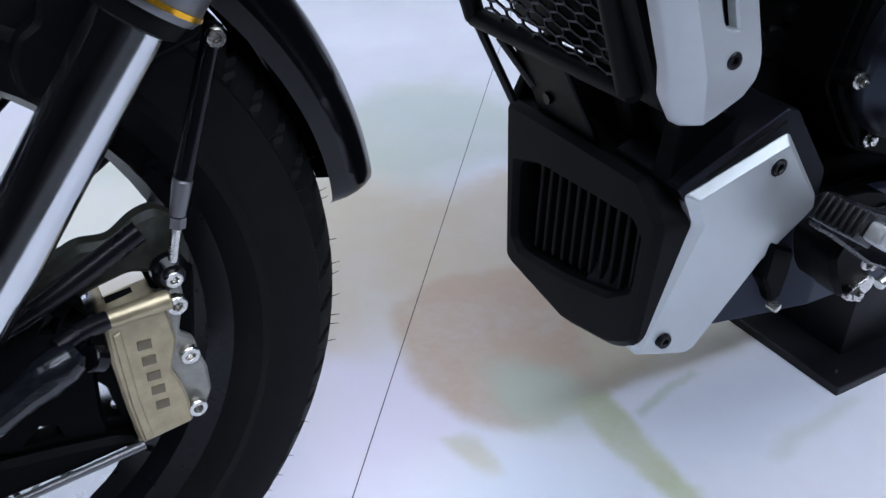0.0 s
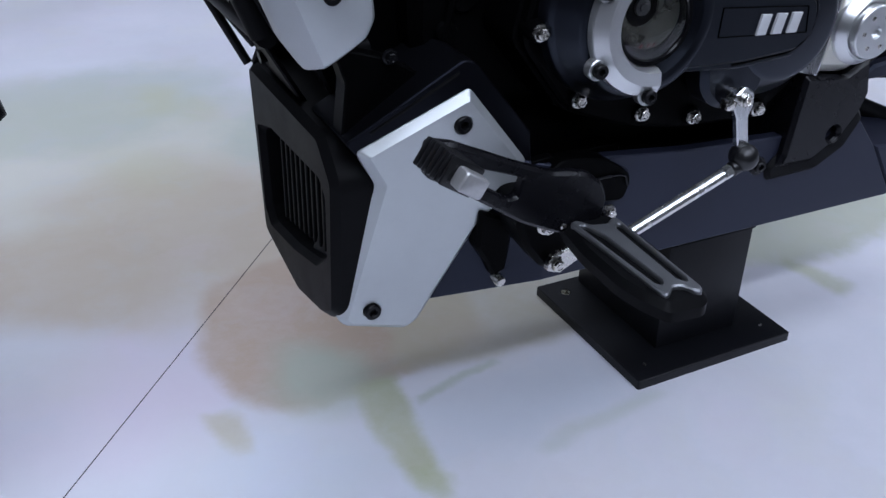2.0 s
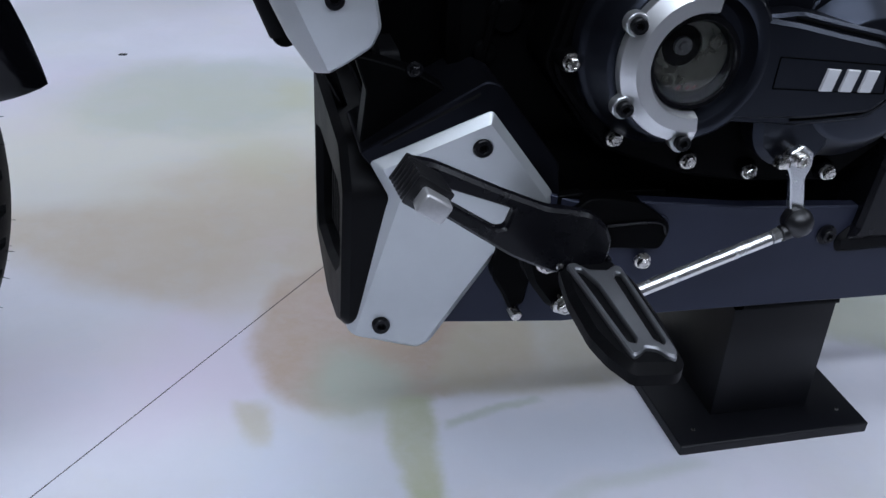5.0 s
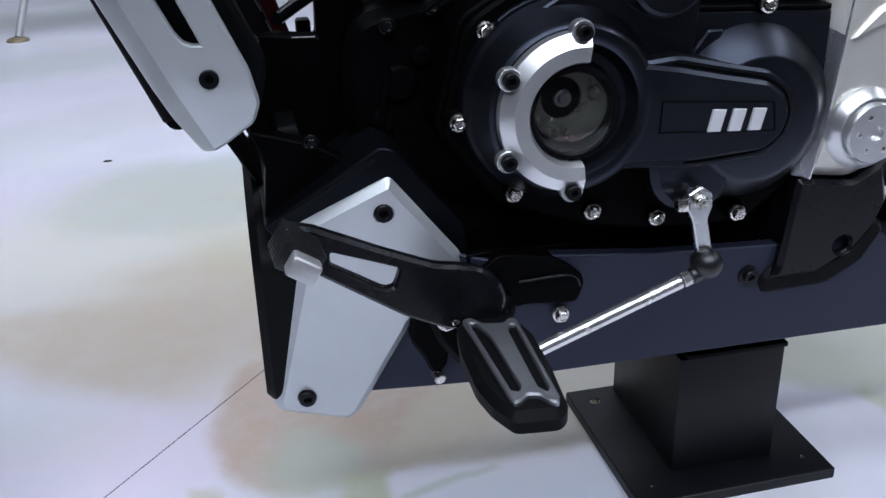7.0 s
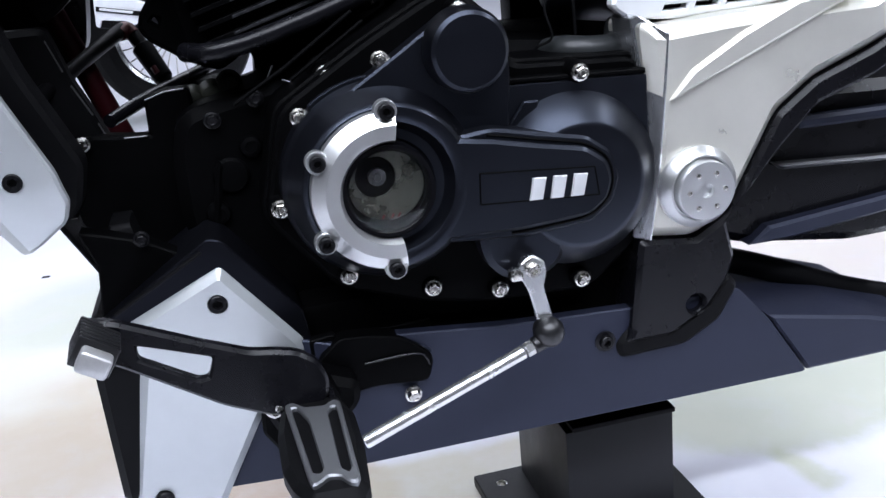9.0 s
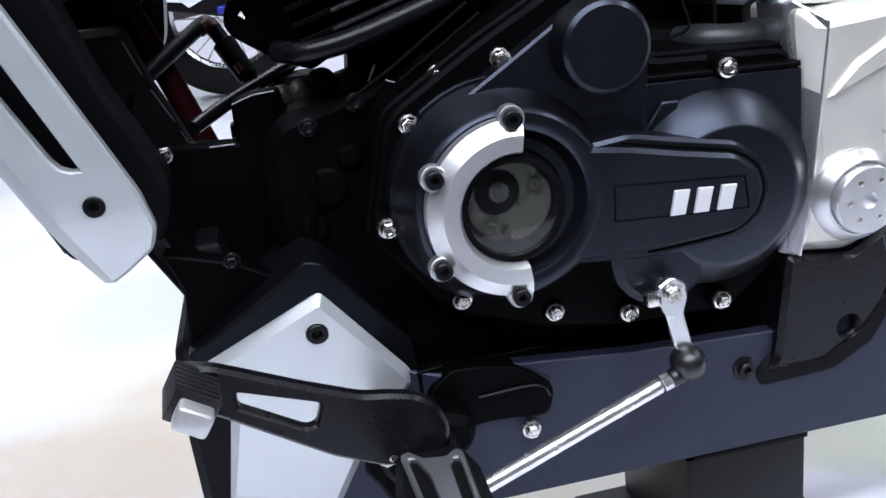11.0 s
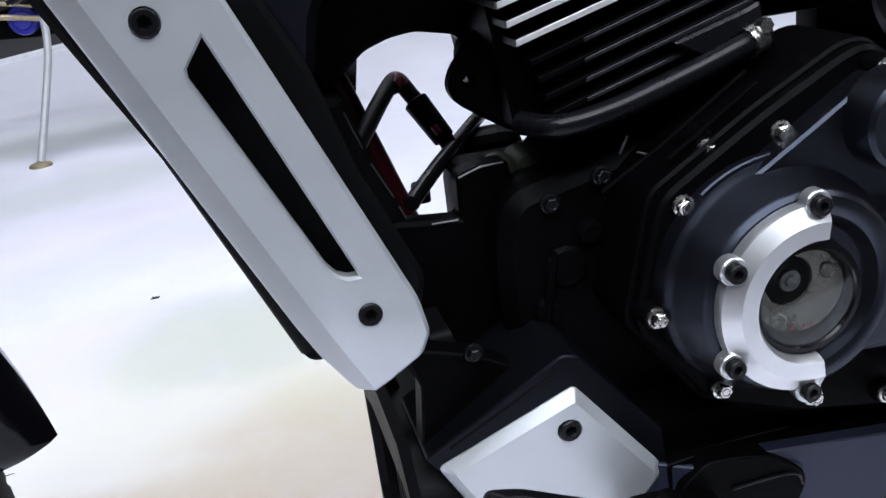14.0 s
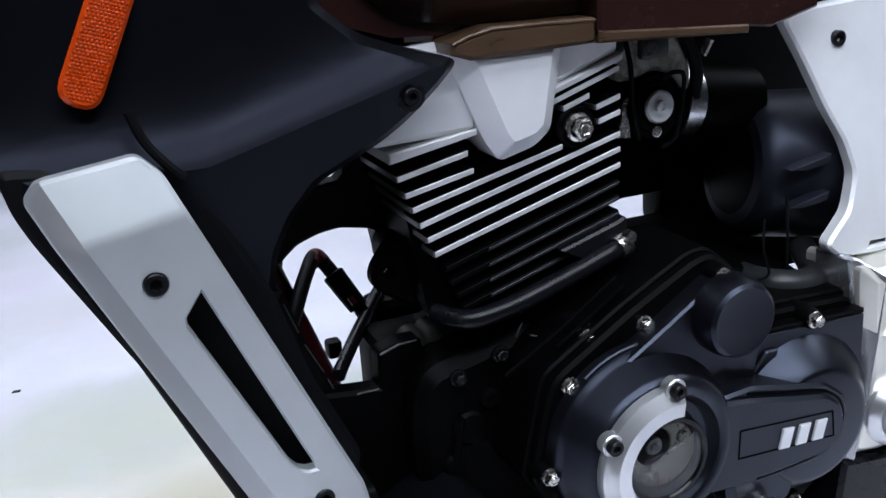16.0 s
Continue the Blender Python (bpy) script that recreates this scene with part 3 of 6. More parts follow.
carrier = lathe([(0.034, DISC_Z - 0.004), (0.056, DISC_Z - 0.004), (0.056, DISC_Z + 0.002), (0.034, DISC_Z + 0.002)], WHEEL, 36, close=True)
for i in range(6):
    q = radians(60 * i + 20)
    rod(WHEEL @ Vector((0.05 * math.cos(q), 0.05 * math.sin(q), DISC_Z - 0.001)), WHEEL @ Vector((0.122 * math.cos(q + 0.25), 0.122 * math.sin(q + 0.25), DISC_Z - 0.001)), 0.006, seg=10, bm=carrier)
part("disc_carrier", carrier, M_SATIN, rim, "black disc carrier")

# fork legs
for fy in (0.018, 0.222):
    a, b = Vector((-0.808, fy, 0.317)), Vector((-0.6225, fy, 0.590))
    d = (b - a).normalized()
    leg = part("fork_leg", rod(a + d * 0.045, b, 0.0205, seg=40), M_CHROME, bike, "polished chrome inner fork tube")
    m = along(b - d * 0.004, b + d)
    part("outer_tube", lathe([(0.021, 0.002), (0.030, 0.0), (0.0315, 0.004), (0.0315, 0.018), (0.0300, 0.020), (0.0300, 0.090), (0, 0.090)], m, 40), M_GREY, leg, "grey anodised outer fork tube")
    for h0, h1 in ((0.0045, 0.0075), (0.0235, 0.075)):
        part("gold_band", lathe([(0.030, h0), (0.0325, h0), (0.0325, h1), (0.030, h1)], m, 40, close=True), M_GOLD, leg, "gold anodised band")
    part("upper_tube", lathe([(0.026, 0.088), (0.026, 0.40), (0, 0.40)], m, 40), M_ENGINE, leg, "black upper fork tube")
    part("dust_seal", lathe([(0.0206, -0.012), (0.026, -0.010), (0.0275, 0.0), (0.0205, 0.003)], m, 40), M_BLACK, leg, "black rubber dust seal")
    part("axle_clamp", slab([(-0.845, 0.300), (-0.785, 0.292), (-0.750, 0.330), (-0.742, 0.370), (-0.765, 0.395), (-0.800, 0.372), (-0.842, 0.345)], fy + 0.022, fy - 0.022, 0.007, 0.02), M_SATIN, leg, "black cast axle clamp")

# front mudguard, its stay, caliper
def guard_tip(x, y, z):
    """Narrows the mudguard towards its rear tip."""
    k = min(1.0, max(0.0, (math.degrees(math.atan2(y, x)) - 10.3) / 16.0))
    return (x, y, z * (0.45 + 0.55 * math.sqrt(k)))


fender = part("front_mudguard", moved(warp(lathe([(0.331, -0.046), (0.344, -0.0485), (0.354, -0.044), (0.363, -0.034), (0.372, -0.018), (0.3765, 0), (0.372, 0.018), (0.363, 0.034), (0.354, 0.044), (0.344, 0.0485), (0.331, 0.046), (0.338, 0.042), (0.363, 0), (0.338, -0.042)], seg=96, a0=10.3, a1=104, close=True), guard_tip), WHEEL), M_GLOSS, bike, "glossy black front mudguard")
part("mudguard_bracket", slab([(-0.668, 0.590), (-0.672, 0.570), (-0.683, 0.563), (-0.689, 0.550), (-0.688, 0.534), (-0.681, 0.525), (-0.640, 0.530), (-0.585, 0.550), (-0.575, 0.580), (-0.630, 0.660), (-0.655, 0.660)], 0.066, 0.052, 0.003, 0.006), M_BLACK, fender, "black side bracket")
stay = part("mudguard_stay", rod((-0.583, 0.030, 0.565), (-0.6105, 0.030, 0.474), 0.0056, 0.0060, 0.001), M_GLOSS, fender, "glossy black tubular stay")
part("collar", rod((-0.6105, 0.030, 0.474), (-0.6165, 0.030, 0.450), 0.0062, 0.0050, 0.001), M_GREY, stay, "grey threaded collar")
part("lock_nut", rod((-0.6165, 0.030, 0.450), (-0.6180, 0.030, 0.443), 0.0058, seg=6), M_GREY, stay)
part("rod_end", rod((-0.6180, 0.030, 0.443), (-0.6235, 0.030, 0.416), 0.0034, 0.0030, seg=12), M_BOLT, stay)
part("ball_socket", lathe([(0, -0.009), (0.008, -0.008), (0.012, -0.003), (0.012, 0.003), (0.008, 0.008), (0, 0.009)], out_at(-0.6245, 0.034, 0.411), 24), M_GLOSS, stay, "glossy black ball socket")
bolts(ME_SOCK_ALLOY, "bolt", ((-0.585, 0.026, 0.559), (-0.625, 0.026, 0.411)), fender)
caliper = part("brake_caliper", slab([(-0.669, 0.386), (-0.632, 0.394), (-0.629, 0.379), (-0.626, 0.360), (-0.632, 0.337), (-0.626, 0.322), (-0.623, 0.307), (-0.622, 0.289), (-0.659, 0.282), (-0.664, 0.318), (-0.668, 0.352)], 0.060, 0.031, 0.002, 0.003), M_CALIPER, bike, "pale gold brake caliper with worn lettering")
part("rear_lug", slab([(-0.634, 0.392), (-0.617, 0.396), (-0.616, 0.385), (-0.622, 0.358), (-0.613, 0.351), (-0.610, 0.335), (-0.606, 0.324), (-0.605, 0.304), (-0.612, 0.286), (-0.621, 0.283), (-0.636, 0.300), (-0.638, 0.360)], 0.060, 0.040, 0.002, 0.003), M_STEEL, caliper, "grey cast lug")
part("seam_step", slab([(-0.6655, 0.376), (-0.660, 0.378), (-0.655, 0.320), (-0.650, 0.287), (-0.656, 0.285), (-0.661, 0.318)], 0.033, 0.0295, 0.001, 0.001), M_CALIPER, caliper)
part("mounting_ear", slab([(-0.645, 0.428), (-0.620, 0.432), (-0.606, 0.400), (-0.612, 0.330), (-0.626, 0.330), (-0.634, 0.390)], 0.062, 0.045, 0.003, 0.006), M_ENGINE, caliper, "black mounting ear")
for bx, bz, bl in ((-0.6470, 0.363, 0.009), (-0.6455, 0.350, 0.009), (-0.6440, 0.337, 0.009), (-0.6425, 0.325, 0.009), (-0.6410, 0.312, 0.009)):
    part("letter_bar", block(bx - bl / 2, bx + bl / 2, 0.0302, 0.0315, bz - 0.0034, bz + 0.0034, 0.0003), M_ENGRAVE, caliper, "worn engraved bar")
bolts(ME_SOCK_ALLOY, "bolt", ((-0.625, 0.028, 0.391), (-0.618, 0.040, 0.341), (-0.618, 0.037, 0.298)), caliper, size=1.2)
part("pipe_joint", rod((-0.668, 0.026, 0.392), (-0.628, 0.026, 0.396), 0.0060, 0.0066, 0.001), M_CALIPER, caliper, "pale gold pipe joint")
part("brake_hose", tube([(-0.668, 0.026, 0.392), (-0.684, 0.018, 0.394), (-0.700, 0.010, 0.392)], 0.0062), M_SATIN, caliper, "black brake hose")

part("caliper_mount", slab([(-0.735, 0.385), (-0.730, 0.400), (-0.700, 0.424), (-0.674, 0.437), (-0.655, 0.435), (-0.640, 0.447), (-0.627, 0.451), (-0.612, 0.440), (-0.608, 0.404), (-0.630, 0.404), (-0.646, 0.410), (-0.672, 0.403), (-0.708, 0.380)], 0.055, 0.042, 0.004, 0.006), M_OLIVE, caliper, "black cast caliper mount")
part("pad_housing", slab([(-0.664, 0.388), (-0.640, 0.392), (-0.640, 0.290), (-0.660, 0.284), (-0.664, 0.330)], 0.0575, 0.050, 0.001, 0.004), M_ENGINE, caliper, "black pad housing")
part("mount_arm", slab([(-0.780, 0.400), (-0.735, 0.412), (-0.700, 0.410), (-0.677, 0.404), (-0.677, 0.352), (-0.678, 0.316), (-0.674, 0.290), (-0.700, 0.285), (-0.735, 0.300), (-0.780, 0.320)], 0.050, 0.037, 0.003, 0.006, holes=([(-0.704, 0.388), (-0.698, 0.398), (-0.694, 0.394), (-0.698, 0.386)], [(-0.690, 0.389), (-0.684, 0.399), (-0.680, 0.392), (-0.686, 0.388)], [(-0.727, 0.307), (-0.716, 0.317), (-0.708, 0.314), (-0.706, 0.306)])), M_ENGINE, caliper, "black cast arm")
sleeve = lathe([(0.006, 0.0), (0.0105, 0.004), (0.0128, 0.012), (0.0128, 0.026), (0.0108, 0.036), (0.0095, 0.080), (0.0095, 0.16)], along((-0.688, 0.006, 0.390), (-0.740, 0.004, 0.360)), 14)
part("hose_sleeve", sleeve, M_WOVEN, caliper, "glossy woven black hose sleeve")
part("hose_band", rod((-0.676, 0.014, 0.3735), (-0.684, 0.010, 0.3795), 0.0085, 0.0085, 0.001, 20), M_GLOSS, caliper, "black crimp band")
part("fork_brace", slab([(-0.700, 0.376), (-0.668, 0.384), (-0.664, 0.340), (-0.660, 0.300), (-0.658, 0.280), (-0.697, 0.281), (-0.696, 0.330)], 0.049, 0.042, 0.002, 0.003, holes=([(-0.6785, 0.337), (-0.6725, 0.329), (-0.6670, 0.303), (-0.6780, 0.304)],)), M_ENGINE, caliper, "black fork brace")
part("lower_beam", slab([(-0.790, 0.305), (-0.741, 0.303), (-0.709, 0.300), (-0.672, 0.295), (-0.656, 0.287), (-0.700, 0.278), (-0.790, 0.268)], 0.052, 0.030, 0.004, 0.006), M_ENGINE, caliper, "black lower fork beam")
part("beam_edge", rod((-0.800, 0.028, 0.263), (-0.657, 0.028, 0.285), 0.0030, seg=12), M_GREY, caliper, "bright beam edge")
part("axle_rod", tube([(-0.735, 0.026, 0.400), (-0.700, 0.026, 0.415), (-0.640, 0.030, 0.446)], 0.007, 12), M_SATIN, caliper)

# radiator with its side shrouds
def shroud_y(x, y, z):
    fold = (x + 0.345) - (0.704 - z) * 0.444
    lift = -0.042 + (0.704 - z) * 0.062
    if fold < 0:
        lift += -fold * 1.25
    top = z - (0.706 + (x + 0.345) * 0.19)
    if top > 0.002:
        lift += top * 0.42
    elif top > -0.002:
        lift += (top + 0.002) * 0.21
    low = 0.500 - z
    if low > 0:
        lift += low * 0.25
    return (x, y + lift, z)


shroud_poly = [(-0.373, 0.729), (-0.364, 0.743), (-0.311, 0.750), (-0.299, 0.738), (-0.204, 0.512), (-0.199, 0.488), (-0.204, 0.473), (-0.224, 0.458), (-0.243, 0.447), (-0.261, 0.474)]
slot_poly = [(-0.290, 0.669), (-0.300, 0.655), (-0.300, 0.650), (-0.2505, 0.541), (-0.2455, 0.5345), (-0.2400, 0.5320), (-0.2345, 0.5320)]
screw_a = [(-0.3137 + 0.0062 * math.cos(radians(q)), 0.6794 + 0.0062 * math.sin(radians(q))) for q in range(0, 360, 24)]
screw_b = [(-0.2317 + 0.0056 * math.cos(radians(q)), 0.5086 + 0.0056 * math.sin(radians(q))) for q in range(0, 360, 24)]
bm = slab(shroud_poly, 0.010, 0.0, 0.0022, 0.004, holes=(slot_poly, screw_a, screw_b))
cut(bm, (-0.345, 0, 0.704), (1, 0, 0.444))
for dz in (-0.006, -0.002, 0.002, 0.006):
    cut(bm, (-0.345, 0, 0.706 + dz), (-0.19, 0, 1))
cut(bm, (0, 0, 0.500), (0, 0, 1))
shroud = part("radiator_shroud", warp(bm, shroud_y), M_SILVER, bike, "silver painted radiator shroud plate with a long slot")
bolts(ME_SOCK, "screw", ((-0.3137, -0.036, 0.6794), (-0.2317, -0.025, 0.5086)), shroud, "black recessed screw", 1.30)


def back_y(x, y, z):
    return (x, y + 0.006 + (0.704 - z) * 0.05, z)


back_poly = [(-0.385, 0.745), (-0.380, 0.718), (-0.372, 0.698), (-0.259, 0.473), (-0.242, 0.449), (-0.215, 0.459), (-0.198, 0.472), (-0.190, 0.505), (-0.220, 0.575), (-0.239, 0.64), (-0.280, 0.725), (-0.30, 0.735)]
part("shroud_backing", warp(slab(back_poly, 0.035, 0.0, 0.004, 0.008), back_y), M_BLACK, shroud, "black moulded backing")
part("slot_liner", warp(slab([(-0.312, 0.665), (-0.292, 0.685), (-0.224, 0.526), (-0.244, 0.516)], 0.004, -0.020, 0.001), back_y), M_BLACK, shroud, "black slot liner")
radiator = part("radiator", warp(block(-0.03, 0.03, 0.035, 0.238, 0.46, 0.76, 0.004), lambda x, y, z: (x * 0.5 - 0.215 - (z - 0.45) * 0.38, y, z)), M_ENGINE, bike, "black radiator core")
mesh_bm = bmesh.new()
cell = 0.0115
for iz in range(25):
    for iy in range(10):
        cy, cz = 0.048 + iy * cell * 2.2 + (iz % 2) * cell * 1.1, 0.470 + iz * cell * 0.92
        if cy > 0.250:
            continue
        c = [(cy + 0.0146 * math.cos(radians(q)), cz + 0.0070 * math.sin(radians(q))) for q in (30, 90, 150, 210)]
        for (ya, za), (yb, zb) in zip(c, c[1:]):
            rod((-0.258 - (za - 0.45) * 0.405, ya, za), (-0.258 - (zb - 0.45) * 0.405, yb, zb), 0.0015, seg=5, bm=mesh_bm)
tagged(part("mesh_guard", mesh_bm, M_SATIN, radiator, "black hexagonal mesh guard"), kind="stuff")
frame_bm = tube([(-0.262, 0.040, 0.466), (-0.375, 0.036, 0.745)], 0.010, n=1)
tube([(-0.263, 0.262, 0.458), (-0.378, 0.262, 0.745)], 0.010, n=1, bm=frame_bm)
tube([(-0.260, 0.036, 0.466), (-0.261, 0.150, 0.462), (-0.262, 0.262, 0.458)], 0.010, n=1, bm=frame_bm)
part("guard_bracket", warp(slab([(0.135, 0.362), (0.140, 0.458), (0.222, 0.456), (0.228, 0.362)], -0.196, -0.202, 0.002, 0.004, to=face_yz), lambda x, y, z: (x - (z - 0.362) * 0.55, y, z)), M_BLACK, radiator, "black guard bracket")
part("bracket_bolt", rod((-0.216, 0.190, 0.398), (-0.226, 0.190, 0.396), 0.006, seg=6), M_DARKBOLT, radiator)
part("guard_frame", frame_bm, M_BLACK, radiator, "black mesh guard frame")
for top, low in (((-0.262, 0.264, 0.456), (-0.222, 0.248, 0.372)), ((-0.255, 0.230, 0.447), (-0.222, 0.216, 0.400))):
    part("stay", rod(top, low, 0.0045, seg=10), M_SATIN, radiator, "thin black stay")

def guard_y(x, y, z):
    return (x, y + 0.0075 + (0.383 - z) * 0.10 - (x + 0.112) * 0.12, z)


# belly scoop with its grille
scoop_face = [(0.270, 0.368), (0.262, 0.300), (0.250, 0.190), (0.236, 0.184), (0.140, 0.170), (0.066, 0.187), (0.036, 0.206), (0.026, 0.340), (0.060, 0.372)]
grille_hole = [(0.242, 0.306), (0.200, 0.319), (0.062, 0.328), (0.050, 0.318), (0.052, 0.262), (0.080, 0.240), (0.146, 0.222), (0.222, 0.210), (0.236, 0.222)]
scoop = part("belly_scoop", slab(scoop_face, -0.165, -0.218, 0.007, 0.012, holes=(grille_hole,), to=face_yz, hole_r=0.010), M_BLACK, bike, "black moulded belly scoop with an air grille")
part("scoop_duct", block(-0.185, -0.08, 0.046, 0.255, 0.205, 0.355, 0.004), M_BLACK, scoop, "black air duct")
for i in range(11):
    sy = 0.064 + 0.0148 * i
    top, low = 0.326 - (sy - 0.06) * 0.06, 0.247 - (sy - 0.06) * 0.20
    part("grille_slat", block(-0.205, -0.187, sy - 0.0026, sy + 0.0026, low, top, 0.001, 1), M_BLACK, scoop)
part("scoop_collar", warp(slab([(0.045, 0.360), (0.265, 0.360), (0.205, 0.418), (0.190, 0.445), (0.060, 0.445)], -0.150, -0.168, 0.003, 0.006, to=face_yz), lambda x, y, z: (x - (z - 0.36) * 0.25, y, z)), M_BLACK, scoop, "black collar below the radiator")
part("collar_side", slab([(-0.214, 0.366), (-0.190, 0.420), (-0.165, 0.445), (-0.150, 0.36)], 0.266, 0.256, 0.002), M_BLACK, scoop)
part("collar_skin", slab([(-0.209, 0.448), (-0.199, 0.418), (-0.204, 0.372), (-0.150, 0.355), (-0.100, 0.385), (-0.105, 0.402), (-0.127, 0.4135), (-0.161, 0.4335), (-0.189, 0.4425)], 0.060, 0.040, 0.0015, 0.003), M_ENGINE, scoop, "black side skin")
part("collar_rib", rod((-0.190, 0.012, 0.386), (-0.118, 0.004, 0.428), 0.0016, seg=8), M_BLACK, scoop)
part("scoop_side", warp(slab([(-0.210, 0.212), (-0.176, 0.335), (-0.206, 0.374), (-0.112, 0.4365), (-0.101, 0.4335), (-0.047, 0.366), (-0.041, 0.325), (-0.085, 0.280), (-0.138, 0.205)], 0.09, 0.006, 0.0012, 0.004), guard_y), M_PANEL, scoop, "blue-black scoop flank")


guard_poly = [(-0.106, 0.413), (-0.050, 0.341), (-0.047, 0.330), (-0.055, 0.318), (-0.090, 0.277), (-0.139, 0.183), (-0.150, 0.176), (-0.205, 0.190), (-0.213, 0.199), (-0.181, 0.334), (-0.198, 0.366)]
gs_holes = [[(cx + 0.0042 * math.cos(radians(q)), cz + 0.0042 * math.sin(radians(q))) for q in range(0, 360, 24)] for cx, cz in ((-0.112, 0.383), (-0.184, 0.2075))]
bm = slab(guard_poly, 0.014, -0.002, 0.0070, 0.0045, holes=gs_holes)
guard = part("side_guard", warp(bm, guard_y), M_SILVER, bike, "silver painted angular side guard")
bolts(ME_SOCK, "screw", ((-0.112, 0.0105, 0.383), (-0.184, 0.034, 0.2075)), guard, "black recessed screw", 1.44)

# engine
case_poly = [(-0.130, 0.490), (-0.120, 0.525), (-0.070, 0.535), (-0.010, 0.550), (0.080, 0.578), (0.115, 0.572), (0.150, 0.552), (0.255, 0.540), (0.255, 0.340), (0.10, 0.325), (-0.05, 0.33), (-0.11, 0.38), (-0.13, 0.43)]
case = part("crankcase", slab(case_poly, 0.170, 0.068, 0.010, 0.02), M_ENGINE, bike, "matt black engine crankcase")
part("lower_case", block(-0.12, 0.26, 0.030, 0.23, 0.24, 0.36, 0.01), M_ENGINE, case)
flange_poly = [(-0.064, 0.446), (-0.044, 0.528), (-0.016, 0.545), (0.026, 0.570), (0.085, 0.600), (0.101, 0.601), (0.113, 0.592), (0.129, 0.577), (0.140, 0.540), (0.250, 0.534), (0.252, 0.385), (0.200, 0.342), (0.110, 0.345), (0.050, 0.356), (-0.014, 0.380)]
part("joint_face", slab(grown(flange_poly, 0.003), 0.085, 0.014, 0.002, 0.010), M_ENGINE, case, "black joint face")
cover = part("engine_cover", slab(flange_poly, 0.013, 0.003, 0.003, 0.014), M_ENGINE, bike, "blue-black satin engine side cover")
RX, RZ = 0.0275, 0.467
part("rotor_dome", lathe([(0.0790, -0.012), (0.0780, 0.002), (0.0770, 0.0045), (0.0750, 0.0070), (0.0735, 0.0100), (0.0655, 0.0290), (0.0640, 0.0318), (0.0615, 0.0338), (0.0580, 0.0345), (0.0530, 0.0343), (0.0505, 0.0330), (0.0460, 0.0255), (0.0440, 0.0240), (0.037, 0.0240), (0.0355, 0.022), (0.0340, 0.020), (0, 0.020)], out_at(RX, -0.006, RZ), 96), M_NAVY, cover)
part("dome_lip", lathe([(0.0765, -0.002), (0.0815, -0.002), (0.0812, 0.0012), (0.0802, 0.0024), (0.0765, 0.0022)], out_at(RX, -0.006, RZ), 40, a0=48, a1=128, close=True), M_NAVY, cover)
arm_poly = [(0.079, 0.4985), (0.110, 0.4925), (0.145, 0.4845), (0.184, 0.4765), (0.201, 0.4640), (0.2055, 0.448), (0.2010, 0.433), (0.186, 0.4215), (0.130, 0.418), (0.079, 0.4195)]
def dome_arc(r, a0, a1):
    """Where the arm leaves the flat of the dome."""
    return [(RX + r * math.cos(radians(a0 + (a1 - a0) * i / 6)), RZ + r * math.sin(radians(a0 + (a1 - a0) * i / 6))) for i in range(7)]


part("arm_step", slab(grown(arm_poly, 0.0080)[1:-1] + dome_arc(0.0570, -62, 32), -0.005, -0.0345, 0.0025, 0.006), M_NAVY, cover)
# no groove is cut: a raised black line paints its shade
groove = bmesh.new()
outline = rounded(grown(arm_poly, 0.0028), 0.014, 6)
for pa, pb in zip(outline[9:-9], outline[10:-8]):
    rod((pa[0], -0.0343, pa[1]), (pb[0], -0.0343, pb[1]), 0.0013, seg=6, bm=groove)
part("groove_shade", groove, M_ENGINE, cover, "raised black line standing in for groove shade")
part("arm_panel", slab(arm_poly[1:-1] + dome_arc(0.0550, -58, 35), -0.020, -0.0402, 0.0030, 0.006), M_NAVY, cover)
SX, SZ = 0.1845, 0.4435
part("sprocket_dome", lathe([(0.0735, -0.010), (0.0725, 0.003), (0.0710, 0.0055), (0.0520, 0.0262), (0.0500, 0.0275), (0.0470, 0.0280), (0, 0.0280)], out_at(SX, -0.004, SZ), 72), M_NAVY, cover)
part("cap_base", slab([(-0.020, 0.505), (-0.004, 0.531), (0.046, 0.561), (0.086, 0.586), (0.100, 0.590), (0.112, 0.585), (0.126, 0.573), (0.134, 0.550), (0.134, 0.535), (0.130, 0.490), (0.060, 0.500)], 0.010, -0.016, 0.0018, 0.010), M_NAVY, cover)
part("cap", lathe([(0.0325, 0.008), (0.0320, 0.022), (0.0295, 0.0300), (0.0265, 0.0325), (0.0235, 0.0322), (0, 0.0318)], out_at(0.0985, -0.006, 0.560), 56), M_NAVY, cover, "round blue-black cap")
part("lever_boss", slab([(0.095, 0.424), (0.170, 0.420), (0.166, 0.384), (0.150, 0.372), (0.118, 0.372), (0.100, 0.390)], -0.004, -0.030, 0.006, 0.012), M_NAVY, cover)
part("top_ledge", slab([(0.135, 0.5275), (0.250, 0.522), (0.250, 0.526), (0.135, 0.5315)], 0.010, -0.0085, 0.0012), M_ENGINE, cover)
part("top_shelf", slab([(0.130, 0.488), (0.134, 0.5265), (0.251, 0.5215), (0.252, 0.440), (0.130, 0.440)], 0.010, -0.0075, 0.001, 0.003), M_NAVY, cover)
part("shelf_corner", slab([(0.126, 0.488), (0.145, 0.5130), (0.158, 0.5125), (0.150, 0.480)], 0.0, -0.0110, 0.0015, 0.002), M_NAVY, cover)
line_bm = bmesh.new()
for pa, pb in (((0.097, 0.4685), (0.190, 0.4605)), ((0.190, 0.4605), (0.193, 0.4375)), ((0.193, 0.4375), (0.096, 0.4440)), ((0.096, 0.4440), (0.097, 0.4685))):
    rod((pa[0], -0.0405, pa[1]), (pb[0], -0.0405, pb[1]), 0.0006, seg=6, bm=line_bm)
